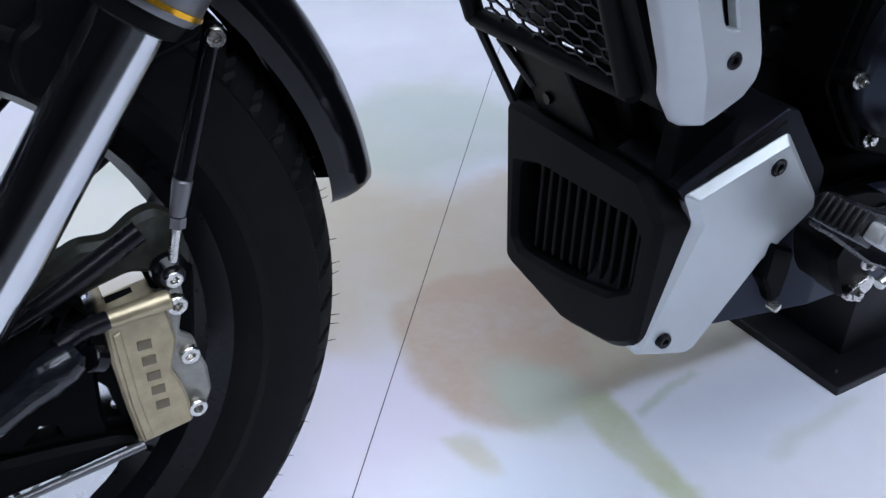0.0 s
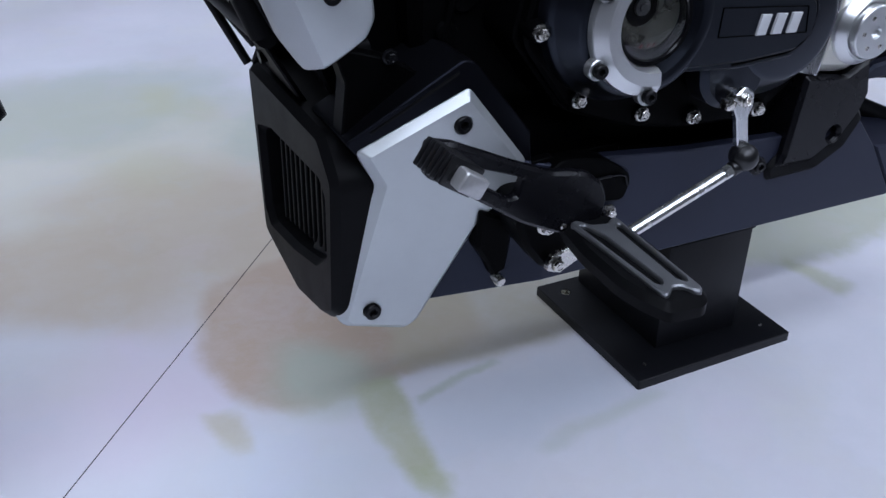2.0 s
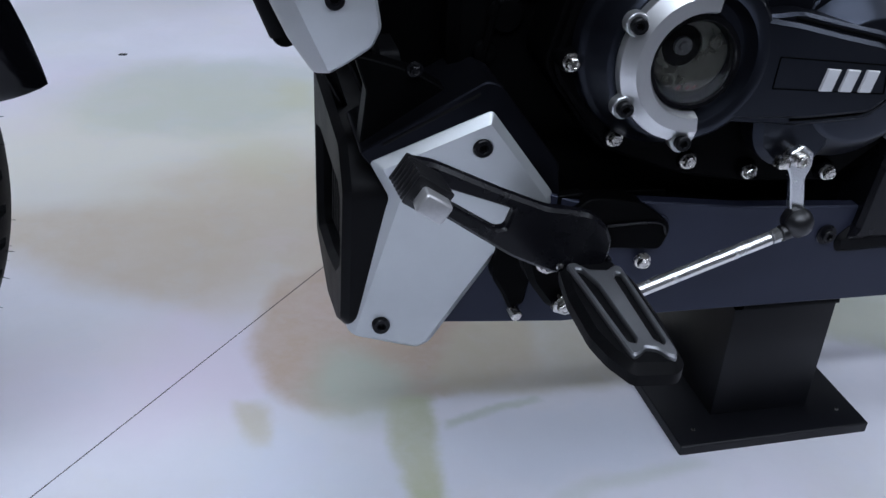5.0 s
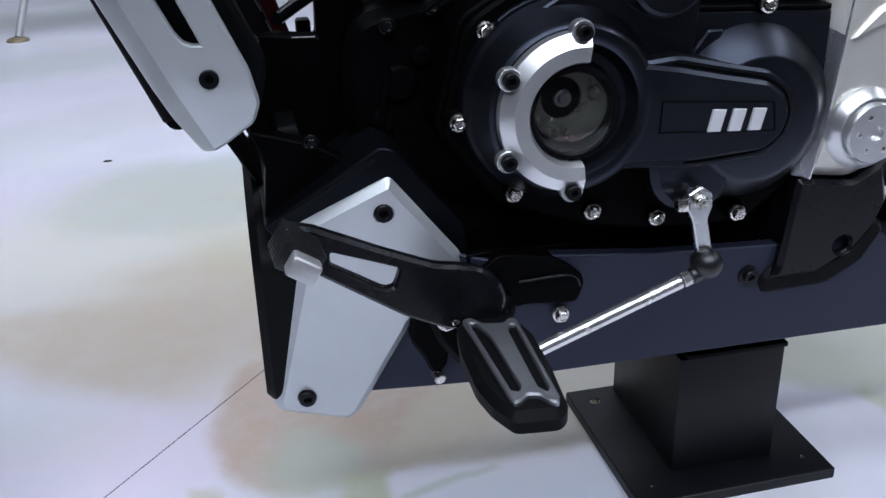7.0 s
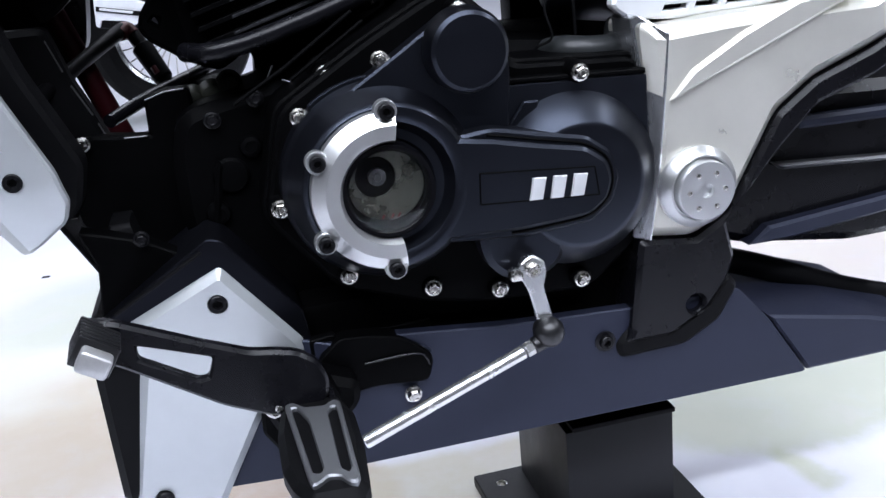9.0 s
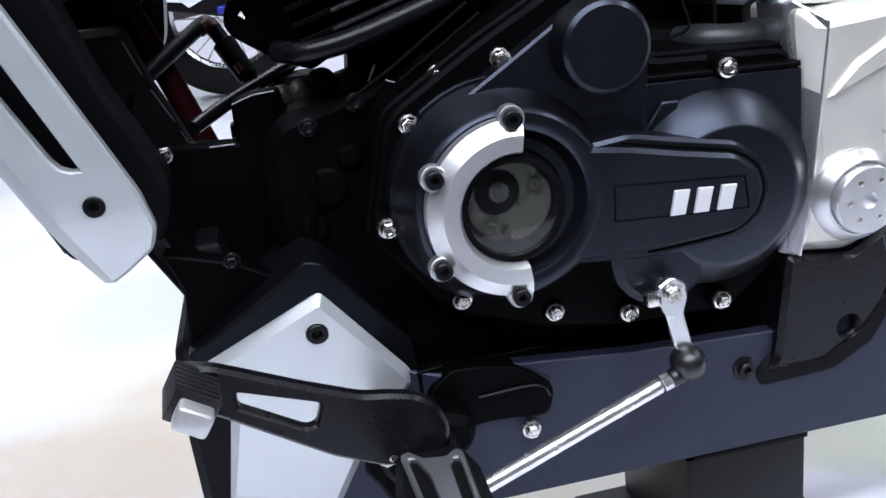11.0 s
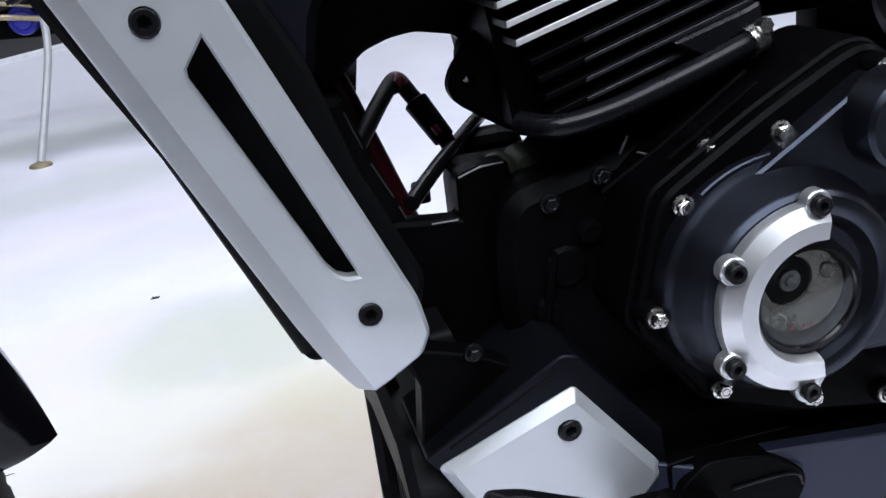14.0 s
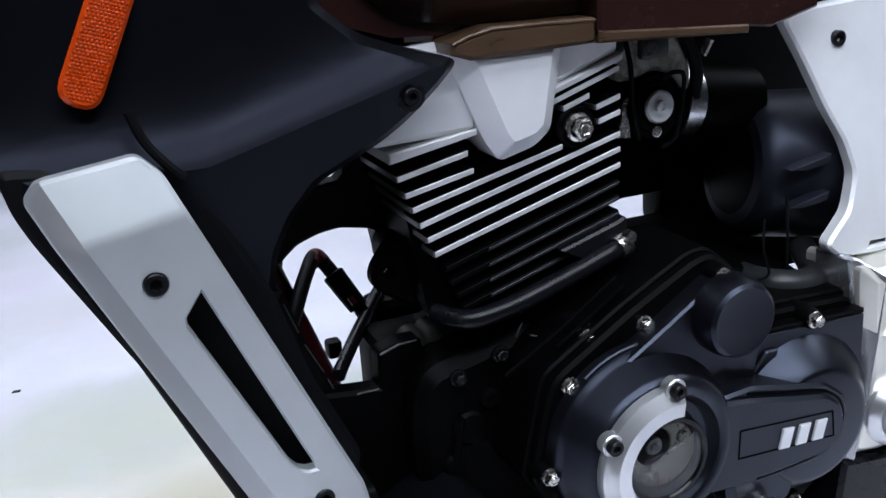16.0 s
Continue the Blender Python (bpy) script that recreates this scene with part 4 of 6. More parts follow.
part("panel_outline", line_bm, M_ENGINE, cover, "fine black outline")
for bx in (0.1350, 0.1520, 0.1690):
    part("maker_mark", slab([(bx, 0.4415 - (bx - 0.135) * 0.05), (bx + 0.0105, 0.4410 - (bx - 0.135) * 0.05), (bx + 0.0145, 0.4580 - (bx - 0.135) * 0.05), (bx + 0.0035, 0.4590 - (bx - 0.135) * 0.05)], -0.040, -0.0425, 0.0005), M_PRINT, cover, "raised silver bar")
ring_profile = [(0.0365, -0.012), (0.0370, 0.0060), (0.0395, 0.0112), (0.0500, 0.0112), (0.0597, 0.0050), (0.0603, 0.0030), (0.0603, -0.003)]
part("cover_ring", lathe(ring_profile, out_at(RX, -0.043, RZ), 72, a0=82, a1=276, close=True), M_RING, cover, "machined aluminium half ring")
for bx, bz in ((0.0285, 0.527), (-0.025, 0.4965), (-0.026, 0.4355), (0.0240, 0.4075)):
    part("ring_lug", lathe([(0.0086, -0.004), (0.0086, 0.0036), (0.0079, 0.0046), (0.0070, 0.0046), (0.0070, 0.0040), (0, 0.0040)], out_at(bx, -0.046, bz), 32), M_RING, cover)
bolts(ME_SOCK, "ring_bolt", ((0.0285, -0.0500, 0.527), (-0.025, -0.0500, 0.4965), (-0.026, -0.0500, 0.4355), (0.0240, -0.0500, 0.4075)), cover, "black socket bolt", 1.14)
part("window_rim", lathe([(0.0365, 0.0), (0.0350, 0.0035), (0.0320, 0.0035), (0.0298, 0.0), (0.0298, -0.016), (0.0365, -0.016)], out_at(RX - 0.002, -0.0435, RZ), 60, close=True), M_GLOSS, cover, "black window rim")
pane = part("window_pane", lathe([(0.0318, 0.0), (0.0318, 0.0016), (0.0300, 0.0022), (0, 0.0022)], out_at(RX - 0.002, -0.0435, RZ), 48), M_GLASS, cover, "clear round inspection window")
pane.visible_shadow = False
plate = part("rotor_plate", slab([(0.0280 * math.cos(radians(q)), 0.0020 + 0.0262 * math.sin(radians(q))) for q in range(0, 360, 8)], 0, 0.003, 0.0006, holes=[[(-0.0075 + 0.0150 * math.cos(radians(q)), 0.0095 + 0.0152 * math.sin(radians(q))) for q in range(0, 360, 15)]], to=face_xy), M_ROTOR, cover, "grey rotor plate behind the window")
plate.matrix_basis = out_at(RX - 0.002, -0.0290, RZ)
# black disc that paints the shade seen through the plate's hole
part("hollow_shade", lathe([(0.0295, 0), (0.0295, 0.0008), (0, 0.0008)], out_at(RX - 0.002, -0.0264, RZ), 40), M_ENGINE, cover, "black disc standing in for shade behind the plate")
part("rotor_nut", lathe([(0, 0.006), (0.003, 0.006), (0.0035, 0.004), (0.0065, 0.004), (0.0068, 0), (0, 0)], out_at(RX - 0.008, -0.0275, RZ + 0.009), 24), M_DULL, cover)
for bx, bz in ((0.017, 0.012), (-0.014, -0.015)):
    part("rotor_rivet", lathe([(0.0048, 0), (0.0048, 0.003), (0.004, 0.004), (0, 0.004)], out_at(RX - 0.002 + bx, -0.031, RZ + bz), 20), M_ROTOR, cover)
for bx in (-0.006, 0.001, 0.006):
    part("red_bit", rod((RX - 0.002 + bx, -0.0335, RZ - 0.0225), (RX + bx, -0.0335, RZ - 0.0195), 0.0008, seg=6), M_RED, cover, "thin red line below the rotor plate")
cover_bolts = ((-0.0532, -0.006, 0.4555), (-0.0291, 0.003, 0.5218), (0.0372, 0.004, 0.5567), (0.0985, -0.011, 0.5875), (0.1925, -0.011, 0.5300), (0.1885, -0.005, 0.3550), (0.1165, -0.002, 0.3575), (0.0605, 0.001, 0.3680), (-0.0070, 0.001, 0.3905))
for bx, by, bz in cover_bolts:
    part("bolt_boss", lathe([(0.0095, -0.025), (0.0090, -0.002), (0.0080, 0.0), (0, 0.0)], out_at(bx, by, bz), 24), M_ENGINE, cover)
bolts(ME_HEX, "cover_bolt", cover_bolts, cover, "zinc flanged bolt", 1.12)
part("bolt_boss", lathe([(0.0125, -0.03), (0.0120, -0.003), (0.0105, 0.0), (0, 0.0)], out_at(-0.003, 0.020, 0.548), 24), M_ENGINE, case)
bolts(ME_HEX, "case_bolt", ((-0.003, 0.019, 0.548),), case, "zinc flanged bolt", 1.3)
bolts(ME_HEX_DARK, "case_bolt", ((-0.0930, 0.066, 0.5175), (-0.0570, 0.063, 0.5310)), case, "dull black flanged bolt", 1.1)
for i, (ca, cb) in enumerate((((-0.030, 0.548), (0.030, 0.586)), ((-0.038, 0.555), (0.022, 0.594)), ((-0.075, 0.535), (-0.030, 0.560)))):
    part("case_rib", rod((ca[0], 0.018, ca[1]), (cb[0], 0.018, cb[1]), 0.0016, seg=8), M_ENGINE, case)

# thin lighter rods that paint highlights along the casting's ribs
for pa, pb, py in (((0.006, 0.5560), (0.026, 0.5680), 0.0130), ((0.011, 0.5520), (0.031, 0.5640), 0.0130), ((-0.034, 0.5440), (-0.024, 0.5400), 0.0560), ((-0.046, 0.5450), (-0.040, 0.5560), 0.0560)):
    part("casting_glint", rod((pa[0], py, pa[1]), (pb[0], py, pb[1]), 0.0009, seg=6), M_DULL, case)
for px, pz, pr in ((-0.085, 0.470, 0.016), (-0.100, 0.440, 0.011), (-0.066, 0.492, 0.010)):
    part("casting_boss", lathe([(pr, -0.02), (pr * 0.95, 0.001), (pr * 0.8, 0.004), (pr * 0.5, 0.005), (0, 0.004)], out_at(px, 0.067, pz), 24), M_ENGINE, case)
part("casting_web", slab([(-0.112, 0.410), (-0.104, 0.408), (-0.090, 0.480), (-0.094, 0.486)], 0.07, 0.060, 0.003), M_ENGINE, case)

# cylinder, fins, head
cyl = part("cylinder", slab([(-0.105, 0.560), (0.060, 0.590), (0.046, 0.720), (-0.125, 0.690)], 0.205, 0.080, 0.006, 0.01), M_ENGINE, bike, "black finned engine cylinder")


def fin(x0, z0, x1, z1, bright, parent, name="cooling_fin"):
    h = 0.0020
    bm = slab([(x0, z0 - h), (x1, z1 - h), (x1, z1 + h), (x0, z0 + h)], 0.200, 0.0575, 0.0004)
    part(name, bm, M_ENGINE, parent)
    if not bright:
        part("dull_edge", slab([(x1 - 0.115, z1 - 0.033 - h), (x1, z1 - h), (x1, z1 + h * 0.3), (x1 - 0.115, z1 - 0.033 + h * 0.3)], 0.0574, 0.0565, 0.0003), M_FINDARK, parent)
    if bright:
        part("side_edge", block(x0 - 0.0012, x0 - 0.0001, 0.0575, 0.135, z0 - h, z0 + h, 0), M_GREY, parent)
        part("bright_edge", slab([(x0, z0 - h), (x1, z1 - h), (x1, z1 + h), (x0, z0 + h)], 0.0574, 0.0560, 0.0003), M_FIN, parent)


for x0, z0, x1, z1 in ((-0.133, 0.687, -0.078, 0.698), (-0.128, 0.674, -0.074, 0.6845), (-0.1235, 0.6625, 0.000, 0.691), (-0.1185, 0.650, 0.051, 0.6935), (-0.1135, 0.638, 0.051, 0.6815), (-0.1085, 0.626, 0.051, 0.6690),
                       (-0.012, 0.724, 0.050, 0.744), (0.002, 0.7195, 0.024, 0.7265), (0.030, 0.7165, 0.051, 0.7225), (0.032, 0.7055, 0.051, 0.7105)):
    fin(x0, z0, x1, z1, True, cyl)
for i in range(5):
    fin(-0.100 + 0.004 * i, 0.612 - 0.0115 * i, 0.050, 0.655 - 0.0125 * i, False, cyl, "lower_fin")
part("head_bolt", ME_HEX, None, cyl, "large flanged head bolt").matrix_basis = out_at(0.0131, 0.056, 0.7041) @ Matrix.Scale(1.75, 4)
part("bolt_boss", lathe([(0.0165, -0.05), (0.0165, 0.0), (0.0145, 0.0015), (0, 0.0015)], out_at(0.0131, 0.0585, 0.7041), 32), M_ENGINE, cyl)
head = part("cylinder_head", slab([(-0.150, 0.712), (-0.072, 0.7135), (-0.060, 0.765), (-0.060, 0.782), (-0.150, 0.776)], 0.20, 0.052, 0.005, 0.004), M_PEARL, bike, "pale silver cylinder head cover")
part("head_rear", slab([(-0.020, 0.733), (0.048, 0.757), (0.048, 0.785), (-0.020, 0.785)], 0.20, 0.052, 0.005, 0.004), M_PEARL, head)
part("head_lip", slab([(-0.140, 0.700), (-0.072, 0.7115), (-0.072, 0.7165), (-0.140, 0.7075)], 0.20, 0.0505, 0.001), M_FIN, head, "machined lip")
part("head_lip", slab([(-0.014, 0.7305), (0.050, 0.751), (0.050, 0.756), (-0.014, 0.736)], 0.20, 0.0505, 0.001), M_FIN, head, "machined lip")
plug_cover = slab([(-0.098, 0.780), (-0.002, 0.780), (-0.0145, 0.708), (-0.028, 0.6975), (-0.057, 0.6905), (-0.068, 0.706)], 0.10, 0.034, 0.014, 0.005)
part("plug_cover", plug_cover, M_PEARL, head, "pale silver faceted plug cover")
part("coolant_pipe", tube([(-0.105, 0.075, 0.572), (-0.088, 0.050, 0.572), (-0.057, 0.045, 0.5765), (-0.017, 0.045, 0.587), (0.013, 0.045, 0.596), (0.038, 0.046, 0.604), (0.056, 0.056, 0.606), (0.068, 0.085, 0.594)], 0.0078, 16), M_SATIN, cyl, "black coolant pipe")
part("pipe_bracket", slab([(-0.010, 0.612), (0.040, 0.626), (0.050, 0.630), (0.052, 0.618), (0.030, 0.608), (0.010, 0.600)], 0.060, 0.046, 0.002, 0.003), M_SATIN, cyl, "black pipe bracket")
part("pipe_clip", rod((0.040, 0.046, 0.6045), (0.050, 0.048, 0.608), 0.0102, seg=20), M_BOLT, cyl, "zinc pipe clip")
part("pipe_bolt", rod((0.048, 0.044, 0.6155), (0.048, 0.036, 0.6155), 0.005, seg=6), M_BOLT, cyl)

# belly pan and frame plates
belly_poly = [(-0.165, 0.300), (-0.150, 0.199), (-0.090, 0.2085), (-0.030, 0.2185), (0.4115, 0.2195), (0.369, 0.283), (0.338, 0.318), (0.229, 0.3175), (0.120, 0.3225), (0.030, 0.3320), (0.000, 0.3345), (-0.030, 0.335), (-0.080, 0.345)]
recess = [(-0.026, 0.309), (-0.004, 0.3165), (0.036, 0.3190), (0.050, 0.3155), (0.0525, 0.305), (0.047, 0.290), (0.036, 0.288), (-0.004, 0.301)]
bm = slab(belly_poly, 0.012, 0.0, 0.0012, 0.006, holes=(recess,), hole_r=0.006)
for cx in (-0.030, -0.060, -0.100, -0.140):
    cut(bm, (cx, 0, 0), (1, 0, 0))
belly = part("belly_pan", warp(bm, lambda x, y, z: (x, y + 0.36 * max(0.0, -(x + 0.030)), z)), M_BELLY, bike, "blue-black painted belly pan")
part("belly_floor", slab([(-0.03, 0.015), (0.50, 0.015), (0.50, 0.26), (-0.03, 0.26)], 0.227, 0.2235, 0.001, to=face_xy), M_BLACK, belly)
part("recess_rim", tube([(-0.004, 0.0015, 0.3180), (0.036, -0.001, 0.3200), (0.0505, -0.001, 0.3160), (0.0530, -0.001, 0.3050)], 0.0014, 8), M_BELLY, belly)
part("recess_liner", slab([(-0.04, 0.27), (0.06, 0.27), (0.06, 0.33), (-0.04, 0.33)], 0.04, 0.025, 0.001), M_ENGINE, belly, "black recess liner")
part("rear_section", slab([(0.4135, 0.2195), (0.560, 0.2215), (0.560, 0.236), (0.480, 0.262), (0.3715, 0.283)], 0.20, 0.0015, 0.003), M_BELLY, belly, "blue-black rear section")
bolts(ME_SOCK, "bolt", ((0.209, -0.0005, 0.2905),), belly, "black bolt", 1.2)
part("bolt_washer", lathe([(0.0095, 0), (0.0095, 0.0015), (0.006, 0.002)], out_at(0.209, 0.0, 0.2905), 28), M_SATIN, belly)
frame_plate = part("frame_plate", slab([(0.247, 0.563), (0.267, 0.556), (0.333, 0.560), (0.455, 0.562), (0.580, 0.640), (0.580, 0.575), (0.458, 0.519), (0.405, 0.500), (0.370, 0.475), (0.345, 0.430), (0.325, 0.394), (0.293, 0.376), (0.241, 0.383), (0.256, 0.460)], 0.06, -0.012, 0.010, 0.010), M_PALE, bike, "pale silver swingarm pivot plate")
part("plate_facet", slab([(0.268, 0.498), (0.288, 0.5205), (0.332, 0.545), (0.382, 0.566), (0.450, 0.571), (0.408, 0.554), (0.317, 0.517)], -0.004, -0.0165, 0.003), M_PALE, frame_plate)
part("plate_edge", warp(slab([(0.2385, 0.3815), (0.2505, 0.3795), (0.2590, 0.440), (0.2650, 0.500), (0.2690, 0.552), (0.2500, 0.567), (0.2450, 0.564), (0.2530, 0.460)], 0.06, 0.0, 0.0015, 0.002), lambda x, y, z: (x, y - 0.0138 + max(0.0, 0.2545 + (z - 0.40) * 0.098 - x) * (0.9 if y < 0.03 else 0.0), z)), M_EDGE, frame_plate, "brushed metal front edge")
pivot = part("pivot_cap", lathe([(0.0350, -0.004), (0.0350, 0.004), (0.0335, 0.0065), (0.0285, 0.0120), (0.0270, 0.0120), (0.0262, 0.009), (0.0255, 0.009), (0.0255, 0.018), (0.0245, 0.0195), (0.006, 0.0195), (0.006, 0.015), (0, 0.015)], out_at(0.2915, -0.012, 0.4225), 64), M_RING, frame_plate, "machined aluminium pivot cap")
for q in range(0, 360, 60):
    part("cap_pin", lathe([(0.0022, 0), (0.0022, 0.001), (0, 0.0014)], out_at(0.2915 + 0.016 * math.cos(radians(q)), -0.0312, 0.4225 + 0.016 * math.sin(radians(q))), 12), M_BOLT, frame_plate)
lower = part("lower_bracket", slab([(0.241, 0.380), (0.232, 0.300), (0.226, 0.288), (0.270, 0.288), (0.305, 0.308), (0.322, 0.330), (0.330, 0.352), (0.322, 0.384), (0.373, 0.443), (0.409, 0.477), (0.461, 0.494), (0.560, 0.545), (0.560, 0.570), (0.458, 0.517), (0.405, 0.498), (0.370, 0.473), (0.345, 0.428), (0.325, 0.392), (0.293, 0.374)], 0.05, -0.010, 0.004, 0.004, holes=([(0.2921 + 0.0082 * math.cos(radians(q)), 0.3138 + 0.0082 * math.sin(radians(q))) for q in range(0, 360, 24)],)), M_SATIN, bike, "blue-black bracket below the pivot plate")
part("bracket_rim", slab([(0.218, 0.286), (0.232, 0.300), (0.270, 0.290), (0.305, 0.309), (0.326, 0.336), (0.337, 0.322), (0.318, 0.292), (0.285, 0.274), (0.222, 0.272)], 0.012, -0.005, 0.004, 0.006), M_BLACK, lower, "black rubber edge")
part("hole_liner", block(0.27, 0.315, 0.045, 0.055, 0.295, 0.335, 0), M_ENGINE, lower)

# swingarm
swing = part("swingarm", slab([(0.36, 0.460), (0.43, 0.478), (0.62, 0.470), (0.62, 0.318), (0.50, 0.316), (0.38, 0.333), (0.345, 0.345)], 0.20, 0.060, 0.010, 0.01), M_SATIN, bike, "satin black swingarm with ribs")
for pts, mt in (([(0.405, 0.411), (0.520, 0.403), (0.62, 0.398), (0.62, 0.394), (0.520, 0.398), (0.412, 0.405)], M_GREY), ([(0.378, 0.336), (0.398, 0.352), (0.515, 0.362), (0.62, 0.372), (0.62, 0.356), (0.50, 0.344), (0.42, 0.336)], M_BELLY), ([(0.425, 0.452), (0.62, 0.450), (0.62, 0.438), (0.430, 0.441)], M_BELLY)):
    part("swingarm_rib", slab(pts, 0.075, 0.047, 0.003), mt, swing)

part("lower_tube", tube([(0.36, 0.105, 0.312), (0.43, 0.105, 0.286), (0.52, 0.105, 0.248), (0.60, 0.105, 0.222)], 0.013, 14), M_BLACK, swing, "black lower frame tube")

# gear linkage and foot controls
rear_set = part("footrest_bracket", slab([(-0.088, 0.322), (-0.080, 0.330), (-0.050, 0.328), (-0.028, 0.318), (-0.012, 0.312), (-0.014, 0.292), (-0.034, 0.276), (-0.062, 0.268), (-0.078, 0.290)], -0.006, -0.034, 0.006, 0.010), M_ENGINE, bike, "black cast footrest bracket")
# cast arm, widened with its root to blacken the shaded belly corner
part("footrest_arm", slab([(-0.040, 0.325), (-0.022, 0.340), (0.000, 0.3385), (0.026, 0.3330), (0.044, 0.3210), (0.0520, 0.3130), (0.0535, 0.305), (0.048, 0.2885), (0.004, 0.2925), (-0.025, 0.288), (-0.045, 0.290)], 0.012, -0.006, 0.0012, 0.006), M_ENGINE, rear_set, "black cast footrest arm, widened to stand in for shade")
part("arm_root", slab([(-0.046, 0.3385), (-0.024, 0.3405), (-0.018, 0.300), (-0.044, 0.300)], 0.014, 0.0045, 0.001, 0.003), M_ENGINE, rear_set)
part("arm_rim", tube([(-0.004, -0.0072, 0.3150), (0.030, -0.0074, 0.3165), (0.0445, -0.0074, 0.3140), (0.0495, -0.0070, 0.3040)], 0.0012, 8), M_SATIN, rear_set)
part("pivot_shaft", rod((-0.060, -0.02, 0.333), (-0.060, -0.093, 0.344), 0.0075, 0.0075, 0.002, 28), M_ENGINE, rear_set)
bolts(ME_HEX, "bolt", ((0.0335, -0.0045, 0.2785), (-0.056, -0.060, 0.276), (-0.082, -0.080, 0.3275)), rear_set, "zinc bolt", 1.15)
part("stand_lug", rod((-0.056, -0.02, 0.276), (-0.056, -0.060, 0.276), 0.008, 0.007, 0.001), M_SATIN, rear_set)
part("bracket_boss", slab([(-0.092, 0.318), (-0.084, 0.333), (-0.040, 0.333), (-0.028, 0.305), (-0.034, 0.278), (-0.048, 0.268), (-0.064, 0.268), (-0.082, 0.292)], -0.028, -0.055, 0.005, 0.008), M_ENGINE, rear_set, "black cast boss")
part("clevis", slab([(-0.064, 0.270), (-0.060, 0.283), (-0.040, 0.290), (-0.030, 0.284), (-0.034, 0.274), (-0.050, 0.266)], -0.054, -0.061, 0.0015, 0.003), M_BOLT, rear_set, "zinc clevis")
part("spring_bracket", slab([(-0.092, 0.300), (-0.060, 0.285), (-0.060, 0.262), (-0.064, 0.234), (-0.077, 0.230), (-0.084, 0.246), (-0.094, 0.262)], 0.028, 0.006, 0.003, 0.004), M_ENGINE, rear_set, "black cast spring bracket")
part("bracket_pin", rod((-0.073, 0.012, 0.2280), (-0.071, 0.000, 0.2262), 0.0052, bevel=0.001, seg=8), M_BOLT, rear_set, "zinc pin")


def lever_y(x, y, z):
    return (x, y - max(0.0, -(x + 0.09)) * 0.05, z)


toe = part("shift_lever", warp(slab([(-0.196, 0.428), (-0.176, 0.423), (-0.126, 0.3985), (-0.092, 0.3835), (-0.076, 0.381), (-0.060, 0.377), (-0.047, 0.367), (-0.041, 0.352), (-0.044, 0.336), (-0.060, 0.330), (-0.084, 0.331), (-0.116, 0.347), (-0.176, 0.389), (-0.198, 0.402)], -0.092, -0.101, 0.0025, 0.006, holes=([(-0.1655, 0.4035), (-0.1175, 0.3845), (-0.1225, 0.3705), (-0.129, 0.3700), (-0.1655, 0.3935)],), hole_r=0.003), lever_y), M_SATIN, bike, "black shift lever arm with a long window")
for i in range(7):
    part("rubber_rib", moved(block(-0.0134, 0.0134, -0.0018, 0.0018, -0.0108, 0.0108, 0.0014), Matrix.Translation((-0.1890 + 0.0004 * i, -0.1035 - 0.0056 * i, 0.4150)) @ pose(0, 0, 0, 0, 33, 0)), M_GRIP, toe)
part("rubber_core", moved(block(-0.0092, 0.0092, -0.021, 0.021, -0.0066, 0.0066, 0.002), Matrix.Translation((-0.1880, -0.119, 0.4150)) @ pose(0, 0, 0, 0, 33, 0)), M_GRIP, toe, "ribbed black rubber toe piece")
part("toe_tip", moved(block(-0.0102, 0.0102, -0.0070, 0.0070, -0.0074, 0.0074, 0.0028, 3), Matrix.Translation((-0.1858, -0.1475, 0.4150)) @ pose(0, 0, 0, 0, 33, 0)), M_CAST, toe, "bare aluminium tip")
peg_poly = [(-0.079, -0.101), (-0.073, -0.083), (-0.063, -0.076), (-0.047, -0.079), (-0.037, -0.090), (-0.029, -0.120), (-0.0295, -0.165), (-0.034, -0.216), (-0.041, -0.223), (-0.071, -0.221), (-0.080, -0.203), (-0.0845, -0.180), (-0.084, -0.135)]


def peg_z(x, y, z):
    drop = max(0.0, -(y + 0.215)) * 0.25
    return (x, y, z - drop + (y + 0.1) * 0.015)


peg = part("footrest", warp(slab(peg_poly, 0.324, 0.337, 0.005, 0.005, to=face_xy), peg_z), M_BLACK, bike, "black folding footrest with polished insert frame")
insert = [(-0.0755, -0.103), (-0.069, -0.1015), (-0.0615, -0.112), (-0.049, -0.1145), (-0.0415, -0.108), (-0.0370, -0.111), (-0.0390, -0.213), (-0.0420, -0.2185), (-0.0470, -0.2155), (-0.0505, -0.2080), (-0.0575, -0.2055), (-0.0635, -0.2115), (-0.0685, -0.2135), (-0.0700, -0.206)]
slots = ([(-0.0715, -0.110), (-0.0670, -0.111), (-0.0615, -0.131), (-0.0595, -0.196), (-0.0625, -0.2015), (-0.0665, -0.199)], [(-0.0475, -0.124), (-0.0440, -0.118), (-0.0405, -0.119), (-0.0425, -0.201), (-0.0450, -0.2055), (-0.0490, -0.199)])
part("insert_frame", warp(slab(insert, 0.336, 0.3405, 0.0012, 0.003, holes=slots, to=face_xy, hole_r=0.003), peg_z), M_INSERT, peg, "polished grey insert frame")
part("peg_clevis", block(-0.064, -0.048, -0.100, -0.078, 0.322, 0.343, 0.003), M_INSERT, peg)
part("clevis_pin", rod((-0.0825, -0.098, 0.337), (-0.060, -0.094, 0.336), 0.0042, bevel=0.001, seg=14), M_BOLT, peg)
for px in (-0.071, -0.043):
    part("clevis_ear", block(px, px + 0.004, -0.100, -0.082, 0.322, 0.340, 0.0015), M_SATIN, peg)
